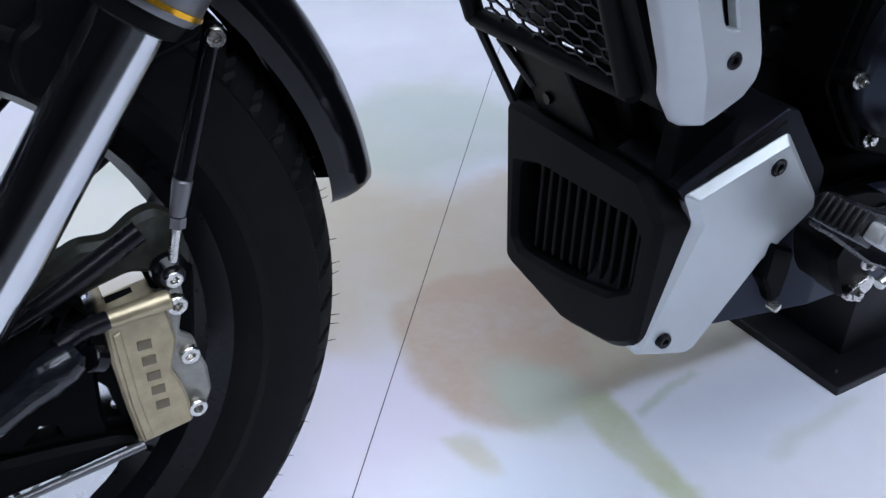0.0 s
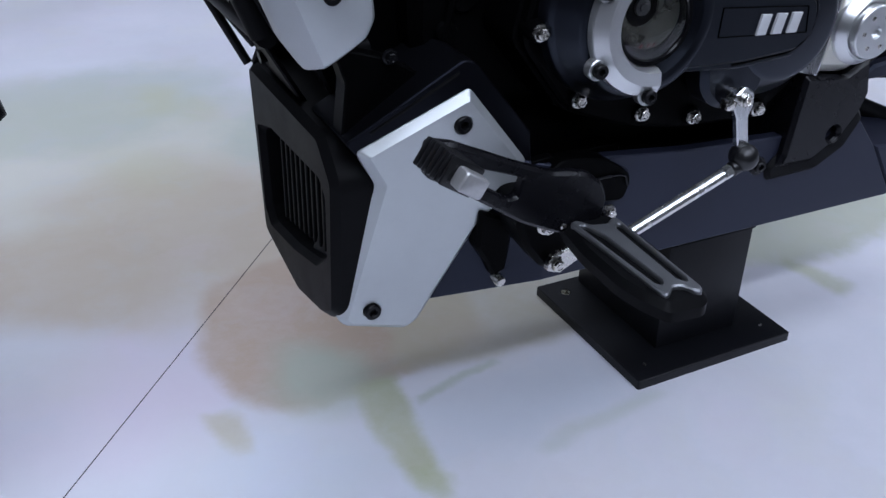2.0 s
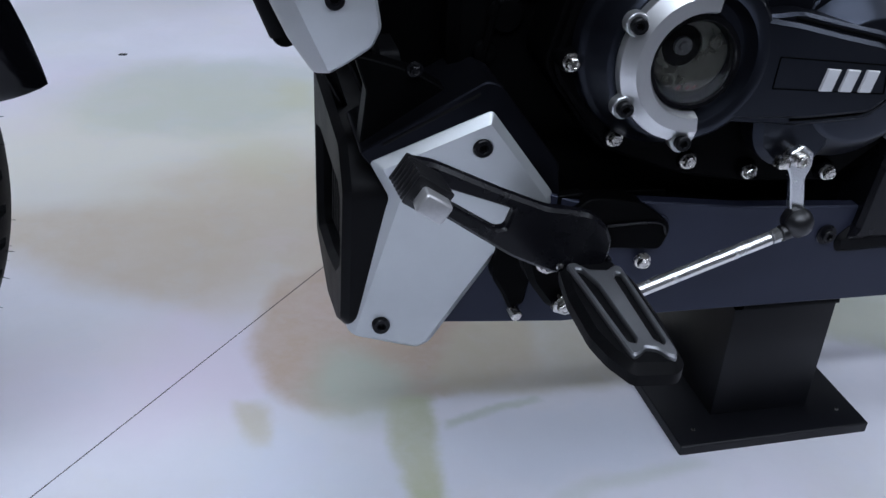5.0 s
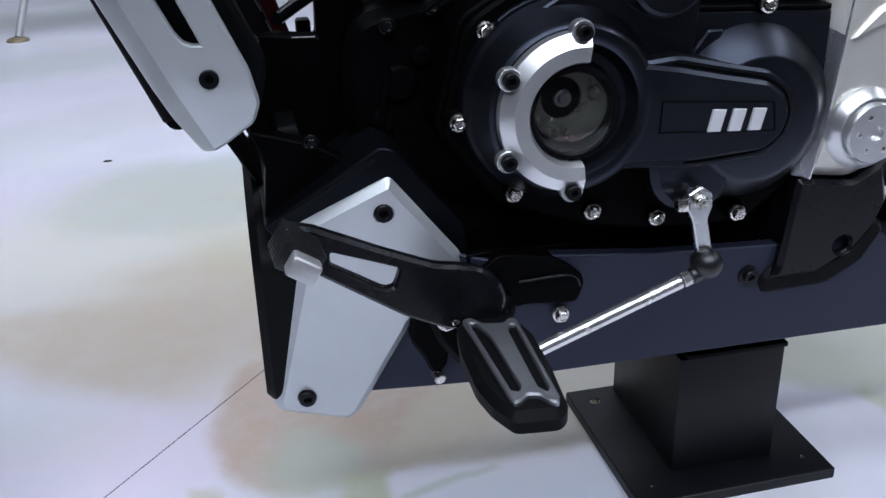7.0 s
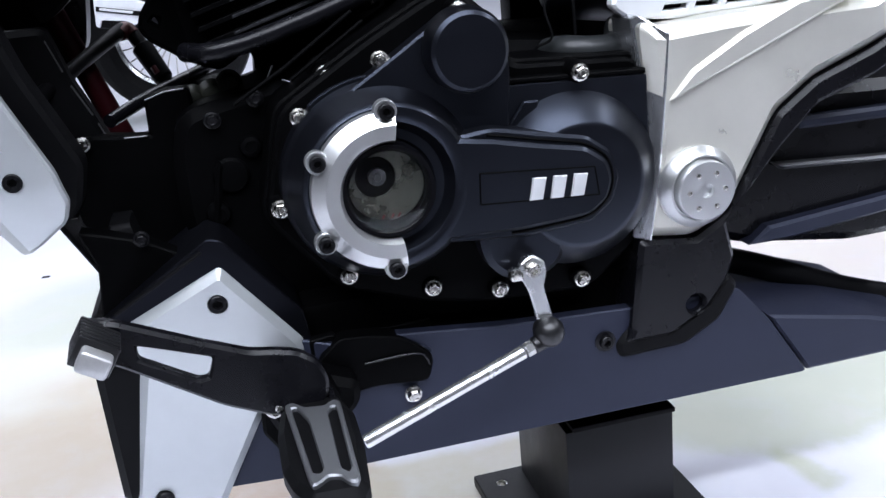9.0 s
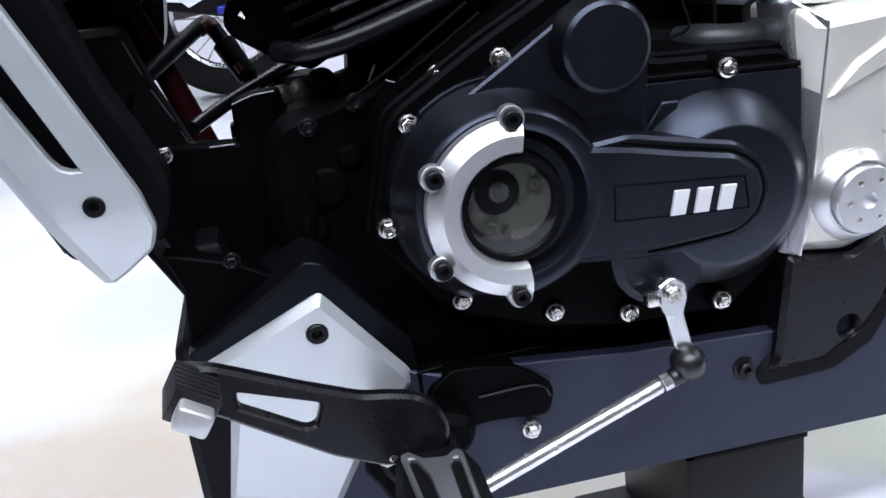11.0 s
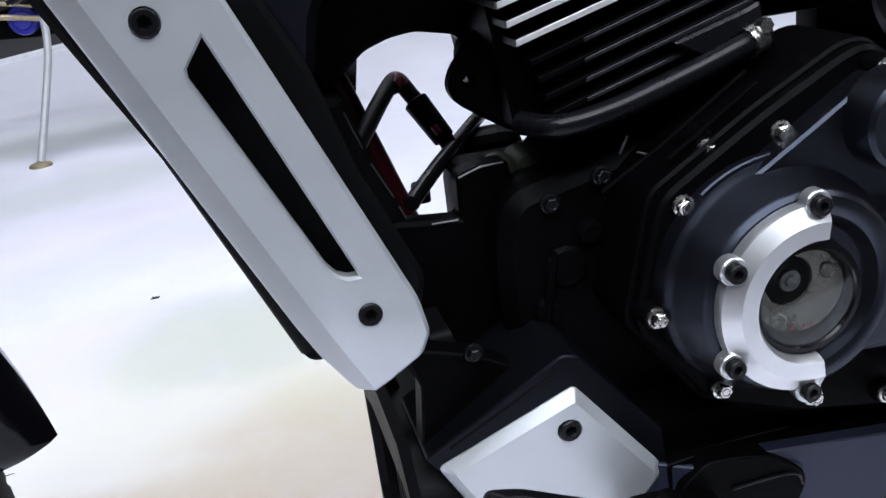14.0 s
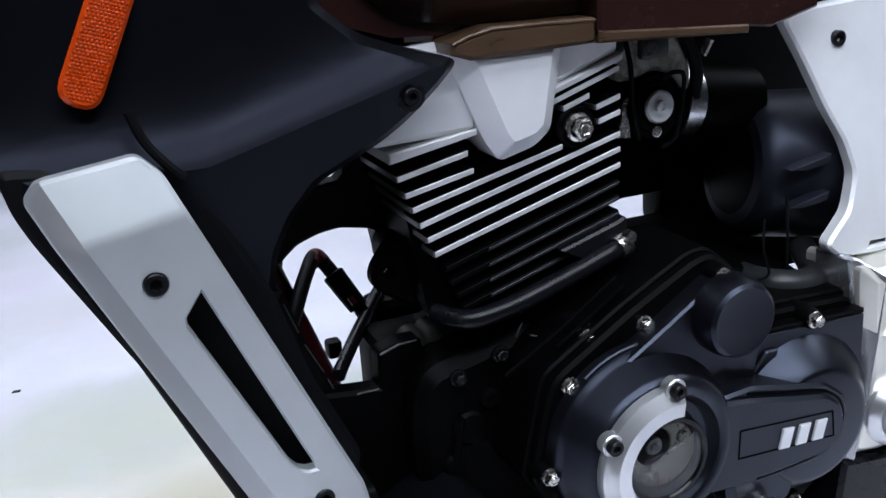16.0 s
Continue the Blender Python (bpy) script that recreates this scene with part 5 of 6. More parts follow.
link = part("shift_linkage", rod((-0.018, -0.0566, 0.2716), (0.1195, -0.0498, 0.3197), 0.0058, bevel=0.001, seg=24), M_ROD, bike, "polished steel shift rod with arm")
part("lock_nut", rod((0.1207, -0.0497, 0.3201), (0.1275, -0.0494, 0.3226), 0.0061, bevel=0.0006, seg=6), M_ROD, link)
part("rod_neck", rod((0.1180, -0.050, 0.3192), (0.136, -0.049, 0.3255), 0.0046, seg=14), M_DULL, link)
part("rod_sleeve", rod((0.1275, -0.0494, 0.3226), (0.1385, -0.0488, 0.3264), 0.0068, bevel=0.001, seg=18), M_GRIP, link, "black rubber sleeve")
part("ball_joint", lathe([(0.0, 0.0135), (0.0045, 0.0128), (0.0085, 0.0105), (0.0112, 0.0070), (0.0126, 0.0025), (0.0116, 0.0005), (0.0122, -0.003), (0.0112, -0.0075), (0.0080, -0.011), (0, -0.012)], out_at(0.1415, -0.048, 0.3325), 28), M_GRIP, link, "black rubber ball joint boot")
part("gear_arm", slab([(0.1215, 0.392), (0.1320, 0.3985), (0.1425, 0.392), (0.1440, 0.381), (0.1405, 0.370), (0.1480, 0.338), (0.1360, 0.334), (0.1275, 0.370), (0.1215, 0.381)], -0.040, -0.046, 0.0012, 0.003), M_ALLOY, link, "zinc gear arm")
part("arm_clamp", block(0.114, 0.126, -0.046, -0.036, 0.378, 0.388, 0.002), M_BOLT, link)
part("gear_shaft", rod((0.1315, -0.02, 0.3868), (0.1315, -0.050, 0.3868), 0.0062, bevel=0.001, seg=20), M_BOLT, link)
bolts(ME_SOCK_ALLOY, "bolt", ((0.1315, -0.048, 0.3868),), link, "", 0.9)

# air box, throttle body, side panel
airbox = part("air_filter_housing", lathe([(0.046, 0.000), (0.0560, 0.0020), (0.0620, 0.0070), (0.0655, 0.0140), (0.0675, 0.0240), (0.0700, 0.090), (0.0712, 0.0915), (0.0712, 0.102), (0, 0.102)], along((0.219, 0.134, 0.626), (0.357, 0.106, 0.612)), 72), M_FILTER, bike, "blue-black round air filter housing")
# black disc laid over the end face to paint it shaded
part("end_shade", lathe([(0, -0.0008), (0.042, -0.0008), (0.048, 0.0006)], along((0.219, 0.134, 0.626), (0.357, 0.106, 0.612)), 56), M_ENGINE, airbox, "black disc standing in for shade on the housing end")
for vz in (0.645, 0.612):
    part("vent_fin", slab([(0.215, vz - 0.006), (0.258, vz + 0.002), (0.256, vz - 0.006), (0.232, vz - 0.009)], 0.060, 0.0475, 0.001), M_FILTER, airbox)
throttle = part("throttle_body", rod((0.060, 0.140, 0.705), (0.170, 0.140, 0.692), 0.028, 0.030, 0.004, 32), M_ENGINE, bike, "black throttle body with sensors")
part("sensor_plate", lathe([(0.029, 0), (0.029, 0.008), (0.0265, 0.011), (0.022, 0.011), (0.021, 0.013), (0.013, 0.013), (0.012, 0.015), (0, 0.015)], out_at(0.1165, 0.115, 0.698), 36), M_ENGINE, throttle)
part("throttle_casting", slab([(0.082, 0.722), (0.080, 0.748), (0.090, 0.764), (0.124, 0.766), (0.142, 0.752), (0.155, 0.722), (0.152, 0.705), (0.140, 0.716), (0.118, 0.728), (0.096, 0.722)], 0.130, 0.106, 0.004, 0.005), M_CASTGREY, throttle, "dull grey casting")
part("casting_stud", rod((0.108, 0.110, 0.748), (0.108, 0.098, 0.748), 0.007, 0.006, 0.001), M_DULL, throttle)
part("shaft_nut", lathe([(0.0140, 0), (0.0140, 0.002), (0.0125, 0.0035), (0.0055, 0.0035), (0.0055, 0.007), (0.0025, 0.007), (0.0025, 0.004), (0, 0.004)], out_at(0.1165, 0.100, 0.699), 24), M_FIN, throttle, "zinc shaft nut")
part("small_screw", lathe([(0.0048, 0), (0.0048, 0.003), (0, 0.004)], out_at(0.1150, 0.102, 0.678), 16), M_BOLT, throttle)
part("side_bracket", slab([(0.080, 0.676), (0.086, 0.705), (0.094, 0.712), (0.098, 0.704), (0.092, 0.690), (0.094, 0.674)], 0.125, 0.105, 0.001), M_BOLT, throttle, "zinc bracket")
part("injector", rod((0.078, 0.115, 0.742), (0.102, 0.115, 0.772), 0.010, 0.008, 0.002), M_HOSE, throttle)
part("sensor_block", block(0.100, 0.128, 0.10, 0.13, 0.738, 0.762, 0.004), M_HOSE, throttle, "grey sensor block")
part("sensor_clip", block(0.105, 0.120, 0.094, 0.10, 0.756, 0.764, 0.001), M_BOLT, throttle)
part("cable_arm", tube([(0.128, 0.110, 0.772), (0.146, 0.105, 0.752), (0.158, 0.105, 0.725), (0.160, 0.110, 0.700)], 0.0055), M_BLACK, throttle)
part("throttle_cable", tube([(0.082, 0.102, 0.770), (0.088, 0.098, 0.735), (0.091, 0.100, 0.705), (0.100, 0.104, 0.672)], 0.0022, 8), M_BLACK, throttle)
part("wire_loop", tube([(0.120, 0.100, 0.722), (0.132, 0.098, 0.726), (0.142, 0.100, 0.718), (0.138, 0.104, 0.672), (0.128, 0.110, 0.660)], 0.0020, 8), M_BLACK, throttle)
part("hose_clamp", lathe([(0.033, -0.002), (0.0350, -0.001), (0.0350, 0.016), (0.033, 0.017)], along((0.155, 0.140, 0.694), (0.25, 0.140, 0.684)), 40), M_ALLOY, throttle, "steel hose clamp")
part("clamp_screw", rod((0.166, 0.108, 0.735), (0.172, 0.106, 0.748), 0.004, seg=8), M_BOLT, throttle)
part("intake_hose", rod((0.145, 0.140, 0.6955), (0.235, 0.135, 0.682), 0.032, seg=32), M_ENGINE, throttle)
side_poly = [(0.214, 0.763), (0.245, 0.770), (0.62, 0.790), (0.62, 0.585), (0.400, 0.5640), (0.355, 0.5592), (0.290, 0.5580), (0.250, 0.5620), (0.233, 0.575), (0.262, 0.600), (0.273, 0.630), (0.266, 0.657), (0.249, 0.688), (0.232, 0.727)]
vents = [[(vx, 0.5655), (vx + 0.021, 0.5655), (vx + 0.023, 0.5695), (vx + 0.002, 0.5700)] for vx in (0.281, 0.310, 0.339)]
side = part("side_panel", warp(slab(side_poly, 0.034, 0.022, 0.0025, 0.008, holes=vents), lambda x, y, z: (x, y + max(0.0, z - 0.575) * 0.24, z)), M_PEARL, bike, "silver painted side panel")
part("vent_liner", block(0.27, 0.38, 0.035, 0.05, 0.561, 0.578, 0), M_BLACK, side)
bolts(ME_SOCK, "screw", ((0.268, 0.0645, 0.742),), side, "dark screw", 1.3)
part("breather_hose", tube([(0.206, 0.10, 0.532), (0.199, 0.070, 0.537), (0.204, 0.047, 0.540), (0.225, 0.040, 0.538), (0.250, 0.050, 0.538), (0.270, 0.09, 0.548)], 0.0125, 14), M_HOSE, bike, "grey rubber breather hose")
part("wire", tube([(0.212, 0.05, 0.62), (0.211, 0.045, 0.585), (0.212, 0.045, 0.552)], 0.0015, 6), M_BLACK, bike, "thin black wire")
part("wire", tube([(0.190, 0.05, 0.60), (0.186, 0.045, 0.575), (0.190, 0.042, 0.553), (0.178, 0.05, 0.545)], 0.0012, 6), M_BLACK, bike, "thin black wire")

# tank, its lower trim, front panel, reflector
tank = part("fuel_tank", slab([(-0.14, 0.800), (-0.060, 0.786), (0.020, 0.790), (0.195, 0.778), (0.260, 0.800), (0.30, 0.95), (0.20, 1.02), (-0.10, 1.05), (-0.25, 0.98)], 0.25, 0.030, 0.02, 0.03), M_BROWN, bike, "glossy dark brown fuel tank")
part("tank_underside", slab([(-0.21, 0.850), (-0.200, 0.812), (-0.168, 0.794), (-0.130, 0.7815), (-0.095, 0.7795), (-0.060, 0.784), (-0.060, 0.850)], 0.20, 0.056, 0.004, 0.006), M_BROWN, tank, "dark brown tank underside")
part("tank_trim", slab([(-0.099, 0.773), (-0.098, 0.781), (-0.068, 0.789), (0.012, 0.787), (0.012, 0.7695), (-0.084, 0.768)], 0.20, 0.026, 0.003), M_BRASS, tank, "brown trim edge")
part("trim_lip", tube([(-0.098, 0.0262, 0.780), (-0.068, 0.0262, 0.7875), (0.011, 0.0262, 0.7855)], 0.0011, 8, n=2), M_BRASS, tank, "brown trim lip")
part("tank_trim", slab([(0.016, 0.7685), (0.148, 0.7620), (0.148, 0.7690), (0.016, 0.7775)], 0.20, 0.028, 0.002), M_BRASS, tank, "brown trim edge")
part("tank_skirt", slab([(0.016, 0.7750), (0.148, 0.7665), (0.170, 0.7640), (0.215, 0.775), (0.215, 0.810), (0.016, 0.810)], 0.20, 0.0295, 0.002), M_BROWN, tank, "dark brown tank skirt")


def panel_y(x, y, z):
    crease = z - (0.731 + max(0.0, x + 0.27) * 0.27)
    inward = 0.024 * (1 - math.exp(-crease / 0.022)) + crease * 0.06 if crease > 0 else -crease * 0.30
    return (x, y + inward + max(0.0, x + 0.16) * 0.1, z)


panel_poly = [(-0.40, 0.86), (-0.388, 0.740), (-0.300, 0.690), (-0.236, 0.620), (-0.229, 0.662), (-0.218, 0.686), (-0.202, 0.705), (-0.155, 0.727), (-0.137, 0.738), (-0.114, 0.758), (-0.100, 0.773), (-0.128, 0.781), (-0.164, 0.795), (-0.187, 0.816), (-0.21, 0.88), (-0.30, 0.92), (-0.38, 0.92)]
bm = slab(panel_poly, 0.070, -0.002, 0.006, 0.010)
for px in [-0.38 + 0.02 * i for i in range(14)]:
    cut(bm, (px, 0, 0), (1, 0, 0))
for rise in (-0.020, 0.0, 0.0025, 0.005, 0.008, 0.011, 0.0145, 0.018, 0.022, 0.027, 0.033, 0.040, 0.050, 0.060, 0.080):
    cut(bm, (-0.27, 0, 0.731 + rise), (-0.27, 0, 1))
    cut(bm, (-0.27, 0, 0.731 + rise), (0, 0, 1))
front_panel = part("front_panel", warp(bm, panel_y), M_PANEL, bike, "matt blue-black panel beside the tank")
part("panel_crease", tube([(-0.310, -0.003, 0.770), (-0.304, -0.004, 0.752), (-0.292, -0.006, 0.735), (-0.285, -0.004, 0.728)], 0.003, 8), M_BLACK, front_panel)
part("panel_bolt", ME_SOCK, None, front_panel, "black panel bolt").matrix_basis = out_at(-0.1388, 0.004, 0.755) @ Matrix.Scale(1.1, 4)
part("bolt_washer", lathe([(0.010, 0), (0.010, 0.0022), (0.0065, 0.003)], out_at(-0.1388, 0.0055, 0.755), 28), M_SATIN, front_panel)
REF = out_at(-0.3160, 0.022, 0.812, -28) @ pose(0, 0, 0, -14, 0, 0)
ref_poly = [(-0.0124, -0.045), (0.0124, -0.045), (0.0124, 0.055), (-0.0124, 0.055)]
reflector = part("side_reflector", moved(slab(ref_poly, 0, 0.005, 0.002, 0.012, to=face_xy), REF), M_AMBER, bike, "amber side reflector with a honeycomb pattern")
cells = bmesh.new()
for row in range(44):
    for col in range(11):
        cu, cv = -0.0115 + 0.0023 * col + 0.0012 * (row % 2), -0.0420 + 0.0021 * row + 0.00035 * col
        if abs(cu) < 0.0102 and (cu * cu + min(0.0, cv + 0.033) ** 2) < 0.0102 ** 2:
            lathe([(0.00125, 0.0), (0.0007, 0.0008), (0, 0.0010)], REF @ Matrix.Translation((cu, cv, 0.005)), 6, bm=cells)
tagged(part("honeycomb", cells, M_AMBER, reflector), kind="stuff")

# cables and frame tubes in front of the engine
part("frame_gusset", slab([(-0.250, 0.66), (-0.220, 0.600), (-0.205, 0.607), (-0.188, 0.621), (-0.170, 0.627), (-0.152, 0.629), (-0.124, 0.623), (-0.114, 0.612), (-0.085, 0.61), (-0.085, 0.78), (-0.250, 0.78)], 0.168, 0.150, 0.003, 0.005, holes=([(-0.169, 0.666), (-0.161, 0.679), (-0.149, 0.682), (-0.140, 0.677), (-0.150, 0.668)],)), M_BLACK, bike, "black frame gusset")
mount = part("engine_mount", slab([(-0.222, 0.505), (-0.190, 0.511), (-0.160, 0.507), (-0.146, 0.506), (-0.145, 0.536), (-0.128, 0.541), (-0.108, 0.541), (-0.090, 0.40), (-0.190, 0.385), (-0.215, 0.440)], 0.120, 0.102, 0.003, 0.004), M_ENGINE, bike, "matt black front engine mount")
bolts(ME_HEX, "bolt", ((-0.1991, 0.098, 0.5059),), mount, "zinc bolt")
bolts(ME_HEX_DARK, "bolt", ((-0.162, 0.039, 0.4360),), mount, "black bolt")
# thin lighter rods that paint highlights on the mount's edges
for pa, pb in (((-0.144, 0.5350), (-0.128, 0.5400)), ((-0.128, 0.5400), (-0.112, 0.5405)), ((-0.1660, 0.5060), (-0.1475, 0.5055))):
    part("mount_glint", rod((pa[0], 0.1015, pa[1]), (pb[0], 0.1015, pb[1]), 0.0009, seg=6), M_DULL, mount)
front_frame = part("front_frame", rod((-0.262, 0.180, 0.76), (-0.160, 0.180, 0.455), 0.0100, seg=20), M_REDTUBE, bike, "dark red front frame tube")
part("cross_tube", tube([(-0.176, 0.114, 0.5195), (-0.1695, 0.1250, 0.5215), (-0.140, 0.168, 0.530), (-0.094, 0.236, 0.539), (-0.070, 0.27, 0.543)], 0.0058, 10), M_SATIN, front_frame)
part("near_spar", slab([(-0.250, 0.60), (-0.212, 0.600), (-0.206, 0.580), (-0.200, 0.558), (-0.187, 0.528), (-0.177, 0.500), (-0.250, 0.490)], 0.135, 0.112, 0.005, 0.006), M_BLACK, front_frame, "black frame spar")
for pa, pb in (((-0.2000, 0.5525), (-0.1880, 0.5265)), ((-0.1850, 0.5190), (-0.1780, 0.5010)), ((-0.2130, 0.5900), (-0.2040, 0.5640))):
    part("spar_edge", rod((pa[0], 0.1135, pa[1]), (pb[0], 0.1135, pb[1]), 0.0007, seg=6), M_GREY, front_frame, "thin bright edge line")
part("far_spar", slab([(-0.262, 0.66), (-0.180, 0.655), (-0.187, 0.602), (-0.192, 0.575), (-0.208, 0.553), (-0.220, 0.520), (-0.262, 0.50)], 0.245, 0.200, 0.008, 0.008), M_SATIN, front_frame, "black frame spar")
part("bar_lug", block(-0.118, -0.060, 0.205, 0.250, 0.470, 0.534, 0.016, 3), M_ENGINE, front_frame)
# added black slab that hides the bright floor behind the cylinder
part("gap_blocker", slab([(-0.052, 0.515), (-0.048, 0.552), (-0.066, 0.574), (-0.070, 0.612), (0.060, 0.625), (0.104, 0.600), (0.120, 0.575), (0.140, 0.560), (0.140, 0.500)], 0.200, 0.165, 0.006, 0.006), M_ENGINE, case, "black blocker added behind the cylinder")
part("case_back", block(-0.140, -0.060, 0.125, 0.185, 0.44, 0.531, 0.014, 3), M_ENGINE, case)
loop = part("cable_loop", tube([(-0.235, 0.085, 0.542), (-0.205, 0.138, 0.559), (-0.172, 0.200, 0.578), (-0.1570, 0.2215, 0.5847), (-0.148, 0.216, 0.573), (-0.130, 0.195, 0.540), (-0.118, 0.180, 0.512)], 0.0066, 10), M_BLACK, bike, "black cable loop with red tape")
part("connector", rod((-0.1455, 0.2135, 0.568), (-0.130, 0.195, 0.539), 0.0100, 0.0088, 0.001, 12), M_BLACK, loop, "black cable connector")
part("red_tape", tube([(-0.163, 0.2135, 0.5815), (-0.1570, 0.2215, 0.5847), (-0.1515, 0.219, 0.579)], 0.0070, 10), M_RED, loop, "red cable tape")
part("red_tape", rod((-0.1375, 0.1935, 0.551), (-0.1345, 0.190, 0.545), 0.0030, seg=8), M_RED, loop, "red cable tape")
part("thermostat", lathe([(0.024, -0.03), (0.026, 0.006), (0.022, 0.012), (0.008, 0.012), (0, 0.014)], out_at(-0.100, 0.13, 0.605), 32), M_ENGINE, bike, "black thermostat housing")
part("coolant_elbow", slab([(-0.126, 0.617), (-0.137, 0.603), (-0.1405, 0.592), (-0.136, 0.582), (-0.124, 0.573), (-0.102, 0.558), (-0.080, 0.549), (-0.060, 0.560), (-0.070, 0.635), (-0.108, 0.635)], 0.130, 0.116, 0.004, 0.006, holes=([(-0.129, 0.596), (-0.126, 0.599), (-0.122, 0.597), (-0.124, 0.592)],)), M_ENGINE, bike, "black coolant elbow")
for lx, lz in ((-0.106, 0.527), (-0.090, 0.530), (-0.074, 0.536)):
    part("olive_boss", lathe([(0.0115, -0.02), (0.011, 0.0), (0.008, 0.006), (0, 0.009)], out_at(lx, 0.120, lz), 20), M_OLIVE, bike, "olive casting boss")
part("wire_clip", block(-0.154, -0.140, 0.225, 0.240, 0.480, 0.497, 0.003), M_BLACK, bike, "dull cable clip")
# added black backdrops that keep the far side dark around one gap
part("upper_backdrop", block(0.062, 0.40, 0.19, 0.26, 0.591, 0.80, 0.006), M_ENGINE, bike, "black backdrop block added behind the intake")
part("rear_backdrop", block(0.050, 0.40, 0.19, 0.25, 0.48, 0.551, 0.006), M_ENGINE, bike, "black backdrop block added behind the engine")
part("rear_backdrop", block(0.215, 0.40, 0.235, 0.27, 0.54, 0.64, 0.006), M_ENGINE, bike, "black backdrop block added behind the engine")

# ---- display stand ----
STAND = Vector((0.26, 0.16, 0))
stand = tagged(new("display_stand"), "black powder-coated steel display stand bolted under the motorcycle", "stand")
stand.location = STAND


def stand_part(name, bm, material, label=""):
    return part(name, moved(bm, Matrix.Translation(-STAND)), material, stand, label)


holes = [[(hx + 0.0065 * math.cos(radians(q)), hy + 0.0065 * math.sin(radians(q))) for q in range(0, 360, 30)] for hx, hy in ((0.169, 0.243), (0.350, 0.243))]
stand_part("base_plate", slab([(0.145, 0.047), (0.374, 0.053), (0.372, 0.272), (0.141, 0.270)], 0.0, 0.012, 0.0012, 0.003, holes=holes, to=face_xy), M_STAND, "black steel base plate")
stand_part("column", block(0.200, 0.318, 0.092, 0.262, 0.012, 0.151, 0.0015), M_STAND, "black square steel column")
stand_part("top_pad", block(0.207, 0.320, 0.090, 0.262, 0.151, 0.1565, 0.001), M_BLACK, "black rubber pad")
stand_part("neck", block(0.215, 0.305, 0.11, 0.25, 0.1565, 0.223, 0.002), M_STAND)
for hx, hy in ((0.169, 0.071), (0.350, 0.080)):
    stand_part("pin", lathe([(0.0022, 0.011), (0.0022, 0.0135), (0, 0.014)], Matrix.Translation((hx, hy, 0)), 10), M_BOLT)
for hx, hy in ((0.169, 0.243), (0.350, 0.243)):
    stand_part("hole_sleeve", lathe([(0.0064, 0.0115), (0.0058, 0.0115), (0.0058, 0.002), (0.0064, 0.002)], Matrix.Translation((hx, hy, 0)), 20, close=True), M_BOLT, "bare steel hole edge")

# ---- things behind ----
speck = tagged(part("floor_speck", slab([(-0.009, -0.004), (0.007, -0.005), (0.009, 0.003), (-0.006, 0.005)], 0.0, 0.002, 0.0008, to=face_xy), M_CARPET), "small dark scrap lying on the floor", "scrap")
speck.matrix_basis = pose(-0.508, 1.405, 0)

# motorcycle of the next display, far behind
far = tagged(new("motorcycle"), "white and blue motorcycle parked on the floor behind", "motorcycle")
far.location = (-0.6, 3.15, 0)


def far_part(name, bm, material, label="", parent=None):
    return part(name, moved(bm, Matrix.Translation((0.6, -3.15, 0))), material, parent or far, label)


FW = out_at(-0.227, 3.42, 0.328)
far_wheel = far_part("wheel", lathe([(0.205, -0.025), (0.218, -0.035), (0.222, 0), (0.218, 0.035), (0.205, 0.025)], FW, 48, close=True), M_ALLOY, "silver spoked rim")
far_part("tyre", lathe([(0.217, -0.045), (0.25, -0.065), (0.295, -0.066), (0.318, -0.045), (0.328, 0), (0.318, 0.045), (0.295, 0.066), (0.25, 0.065), (0.217, 0.045)], FW, 64, close=True), M_RUBBER, "black tyre", far_wheel)
for i in range(24):
    q = radians(15 * i)
    far_part("spoke", rod(FW @ Vector((0.03 * math.cos(q + 0.5), 0.03 * math.sin(q + 0.5), 0.03)), FW @ Vector((0.21 * math.cos(q), 0.21 * math.sin(q), 0)), 0.003, seg=6), M_BOLT, "", far_wheel)
far_part("body_panel", slab([(-0.455, 0.500), (-0.368, 0.512), (-0.227, 0.447), (-0.284, 0.417), (-0.338, 0.395), (-0.360, 0.416), (-0.440, 0.428), (-0.452, 0.402), (-0.462, 0.410)], 3.06, 3.0, 0.004), M_WHITE, "white painted body panel")
far_part("print_bar", slab([(-0.452, 0.461), (-0.302, 0.428), (-0.293, 0.443), (-0.450, 0.477)], 3.0, 2.992, 0.002), M_BLACK, "black printed bar")
far_part("engine", block(-0.75, -0.10, 3.1, 3.4, 0.52, 0.80, 0.03), M_ENGINE, "black engine and frame")
far_part("upper_frame", slab([(-1.30, 0.50), (-1.00, 0.50), (-0.86, 0.585), (-0.72, 0.59), (-0.64, 0.63), (-0.50, 0.66), (-0.50, 0.95), (-1.30, 0.95)], 3.30, 3.10, 0.02), M_ENGINE, "black plastic bodywork")
far_part("heel_plate", slab([(-0.86, 0.60), (-0.76, 0.575), (-0.70, 0.595), (-0.68, 0.64), (-0.72, 0.615), (-0.78, 0.60)], 3.09, 3.06, 0.003), M_GREY, "grey heel plate")
for za, zb in ((0.585, 0.548), (0.527, 0.476)):
    far_part("swingarm_tube", tube([(-0.84, 3.06, za), (-0.72, 3.055, za - 0.008), (-0.56, 3.06, zb - 0.006)], 0.016, 12), M_FARALLOY, "pale alloy swingarm tube")
far_part("swingarm_web", slab([(-0.83, 0.530), (-0.56, 0.475), (-0.56, 0.545), (-0.83, 0.583)], 3.085, 3.07, 0.002), M_BLACK, "black swingarm web")
far_part("label", slab([(-0.795, 0.541), (-0.655, 0.513), (-0.655, 0.543), (-0.795, 0.571)], 3.07, 3.066, 0.001), M_BLUE, "blue printed label")
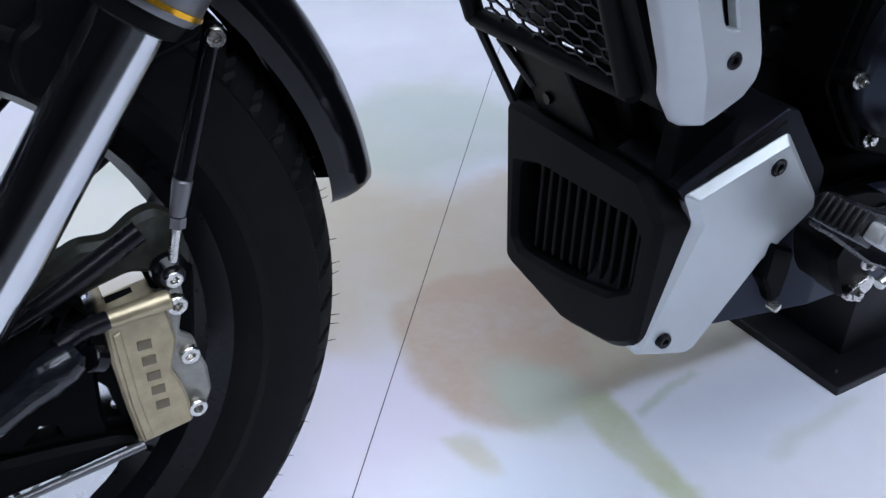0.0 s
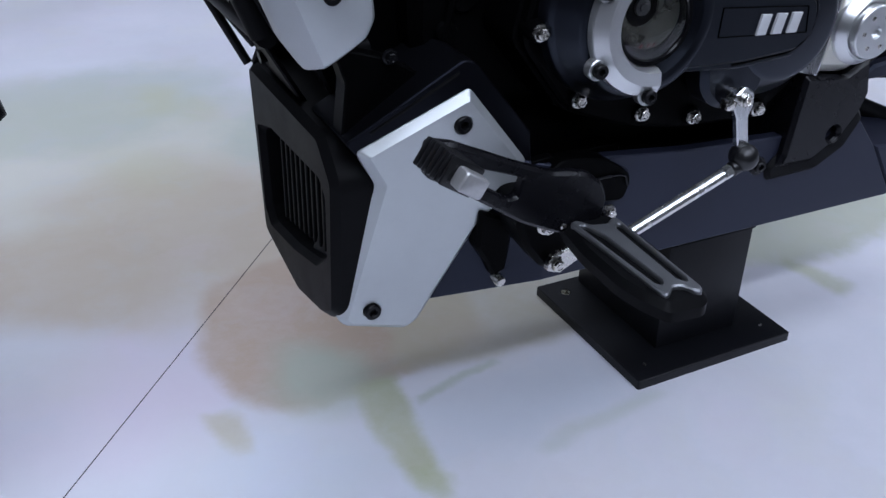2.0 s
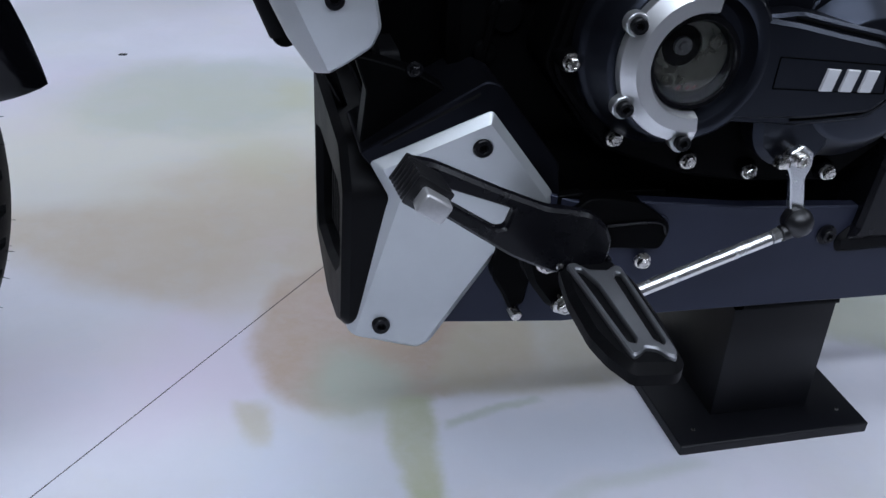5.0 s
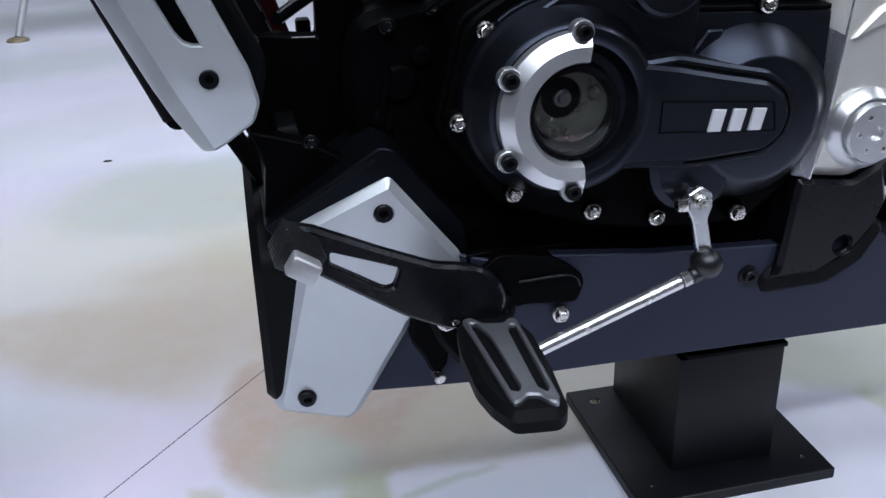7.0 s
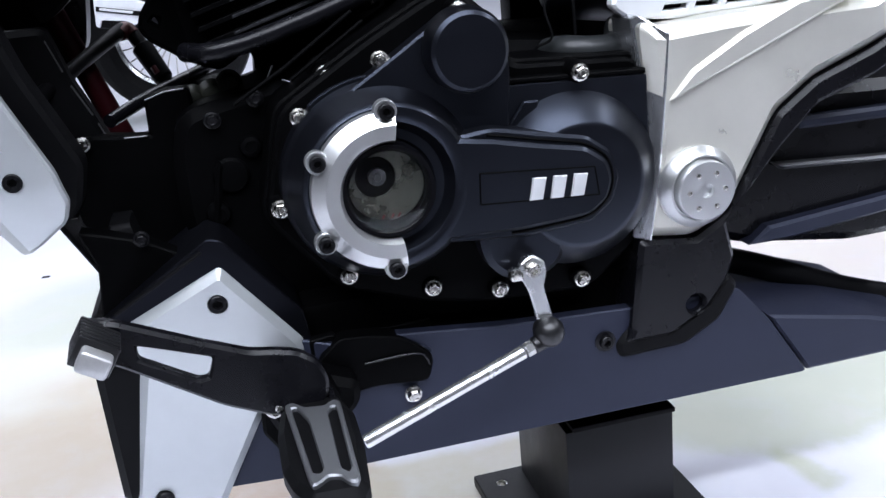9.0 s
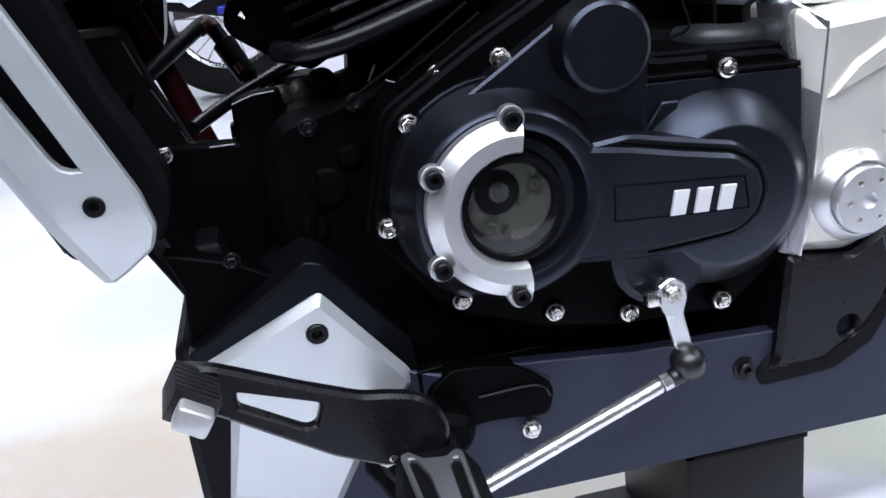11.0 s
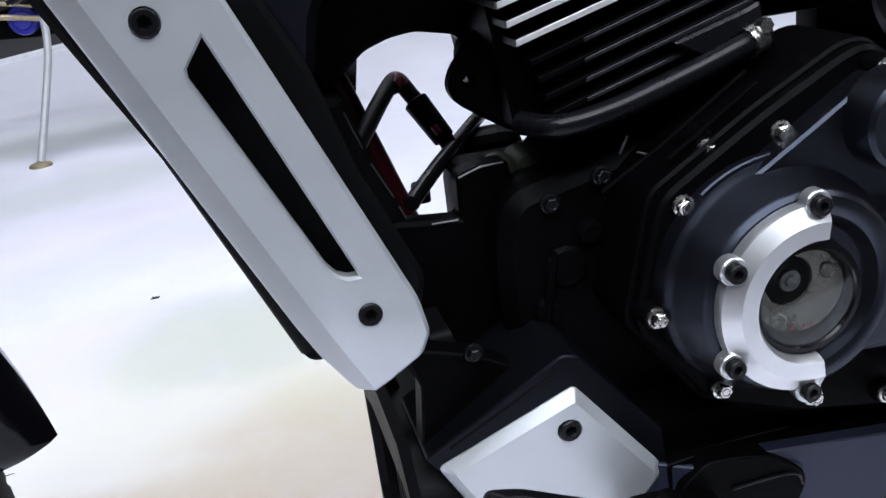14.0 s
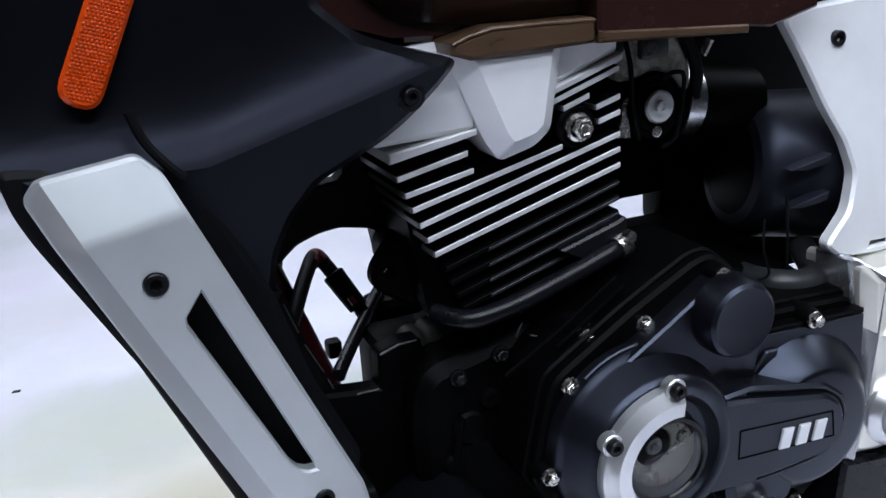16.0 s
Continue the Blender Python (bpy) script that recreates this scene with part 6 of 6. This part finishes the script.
far_part("label_bar", slab([(-0.770, 0.546), (-0.665, 0.525), (-0.665, 0.535), (-0.770, 0.556)], 3.066, 3.063, 0.001), M_PRINT, "white printed bar")
far_part("label", slab([(-0.822, 0.546), (-0.799, 0.541), (-0.799, 0.572), (-0.822, 0.577)], 3.07, 3.066, 0.001), M_YELLOW, "yellow printed label")
far_part("label", slab([(-0.648, 0.505), (-0.535, 0.482), (-0.535, 0.522), (-0.648, 0.545)], 3.07, 3.062, 0.001), M_LABEL, "magenta printed label")
for bx in (-0.638, -0.615, -0.592, -0.569):
    bz = 0.5135 - (bx + 0.638) * 0.204
    far_part("label_bar", slab([(bx, bz), (bx + 0.016, bz - 0.003), (bx + 0.018, bz + 0.013), (bx + 0.003, bz + 0.016)], 3.062, 3.058, 0.001), M_PRINT, "white printed bar")
far_part("swingarm_foot", slab([(-0.700, 0.462), (-0.530, 0.432), (-0.530, 0.460), (-0.700, 0.488)], 3.085, 3.06, 0.003), M_WHITE, "white lower swingarm face")
for i in range(3):
    z0 = 0.515 + 0.028 * i
    far_part("cover_slat", slab([(-0.93, z0 - 0.008), (-0.60, z0 + 0.068), (-0.55, z0 + 0.090), (-0.60, z0 + 0.090), (-0.93, z0 + 0.008)], 3.015, 2.995, 0.003), M_SATIN, "black cover slat")
    far_part("slat_edge", rod((-0.93, 2.994, z0 + 0.009), (-0.60, 2.994, z0 + 0.090), 0.0022, seg=6), M_GREY, "pale grey edge")
far_part("chain", tube([(-1.20, 3.04, 0.535), (-1.0, 3.04, 0.520), (-0.85, 3.04, 0.492), (-0.78, 3.04, 0.470)], 0.008, 8), M_CALIPER, "gold drive chain")
for fx, fz in ((-1.02, 0.545), (-0.97, 0.580), (-1.06, 0.610), (-0.93, 0.620), (-1.10, 0.560), (-0.88, 0.660)):
    far_part("bolt", rod((fx, 3.10, fz), (fx, 3.07, fz), 0.012, 0.010, 0.002, 8), M_FARALLOY, "pale bolt")
for pts in (((-1.15, 0.66), (-1.02, 0.60), (-0.95, 0.53)), ((-1.10, 0.70), (-0.98, 0.66), (-0.90, 0.60), (-0.86, 0.50))):
    far_part("cable", tube([(cx, 3.05, cz) for cx, cz in pts], 0.007, 8), M_HOSE, "dark cable")
far_part("chain", tube([(-1.20, 3.04, 0.49), (-1.0, 3.04, 0.475), (-0.85, 3.04, 0.450), (-0.70, 3.04, 0.415), (-0.50, 3.04, 0.385)], 0.010, 8), M_CALIPER, "gold drive chain")
far_part("lower_bracket", slab([(-1.10, 0.40), (-0.88, 0.385), (-0.60, 0.40), (-0.56, 0.47), (-0.83, 0.515), (-1.10, 0.46)], 3.16, 3.10, 0.004), M_ENGINE, "black lower bracket")
far_part("rear_step", tube([(-1.20, 3.03, 0.455), (-1.05, 3.03, 0.470), (-0.97, 3.03, 0.495)], 0.014, 10), M_FARALLOY, "pale foot step")
far_part("hub", lathe([(0.052, 0), (0.052, 0.03), (0.046, 0.05), (0.030, 0.05), (0.028, 0.062), (0.012, 0.066), (0, 0.066)], out_at(-0.905, 3.11, 0.450), 32), M_BLUE, "blue hub carrier")
stand_leg = far_part("side_stand", tube([(-0.832, 3.03, 0.60), (-0.832, 3.02, 0.46), (-0.84, 2.98, 0.34), (-0.885, 2.90, 0.16), (-0.925, 2.83, 0.012)], 0.013, 10), M_FARALLOY, "silver side stand")
far_part("stand_foot", lathe([(0, 0.014), (0.02, 0.013), (0.036, 0.007), (0.038, 0.0), (0, 0)], Matrix.Translation((-0.928, 2.825, 0)), 24), M_CALIPER, "round foot", stand_leg)

far_part("print_bar", slab([(-0.440, 0.4635), (-0.330, 0.4395), (-0.326, 0.4480), (-0.437, 0.4720)], 2.992, 2.989, 0.001), M_PRINT, "white printed bar")
far_part("fairing_edge", slab([(-0.47, 0.395), (-0.20, 0.335), (-0.16, 0.40), (-0.22, 0.46), (-0.47, 0.46)], 3.16, 3.10, 0.006), M_SATIN, "black inner fairing")
far_part("blue_bracket", block(-0.243, -0.170, 2.99, 3.05, 0.360, 0.386, 0.006), M_BLUE, "blue bracket")
far_part("seat_side", slab([(-0.92, 0.505), (-0.80, 0.560), (-0.765, 0.628), (-0.70, 0.605), (-0.66, 0.66), (-0.95, 0.70)], 3.09, 3.02, 0.008), M_ENGINE, "dark textured side cover")
for pa, pb in (((-0.905, 0.508), (-0.800, 0.556)), ((-0.855, 0.590), (-0.795, 0.615))):
    far_part("edge_trim", rod((pa[0], 3.012, pa[1]), (pb[0], 3.012, pb[1]), 0.0028, seg=8), M_GREY, "grey edge trim")
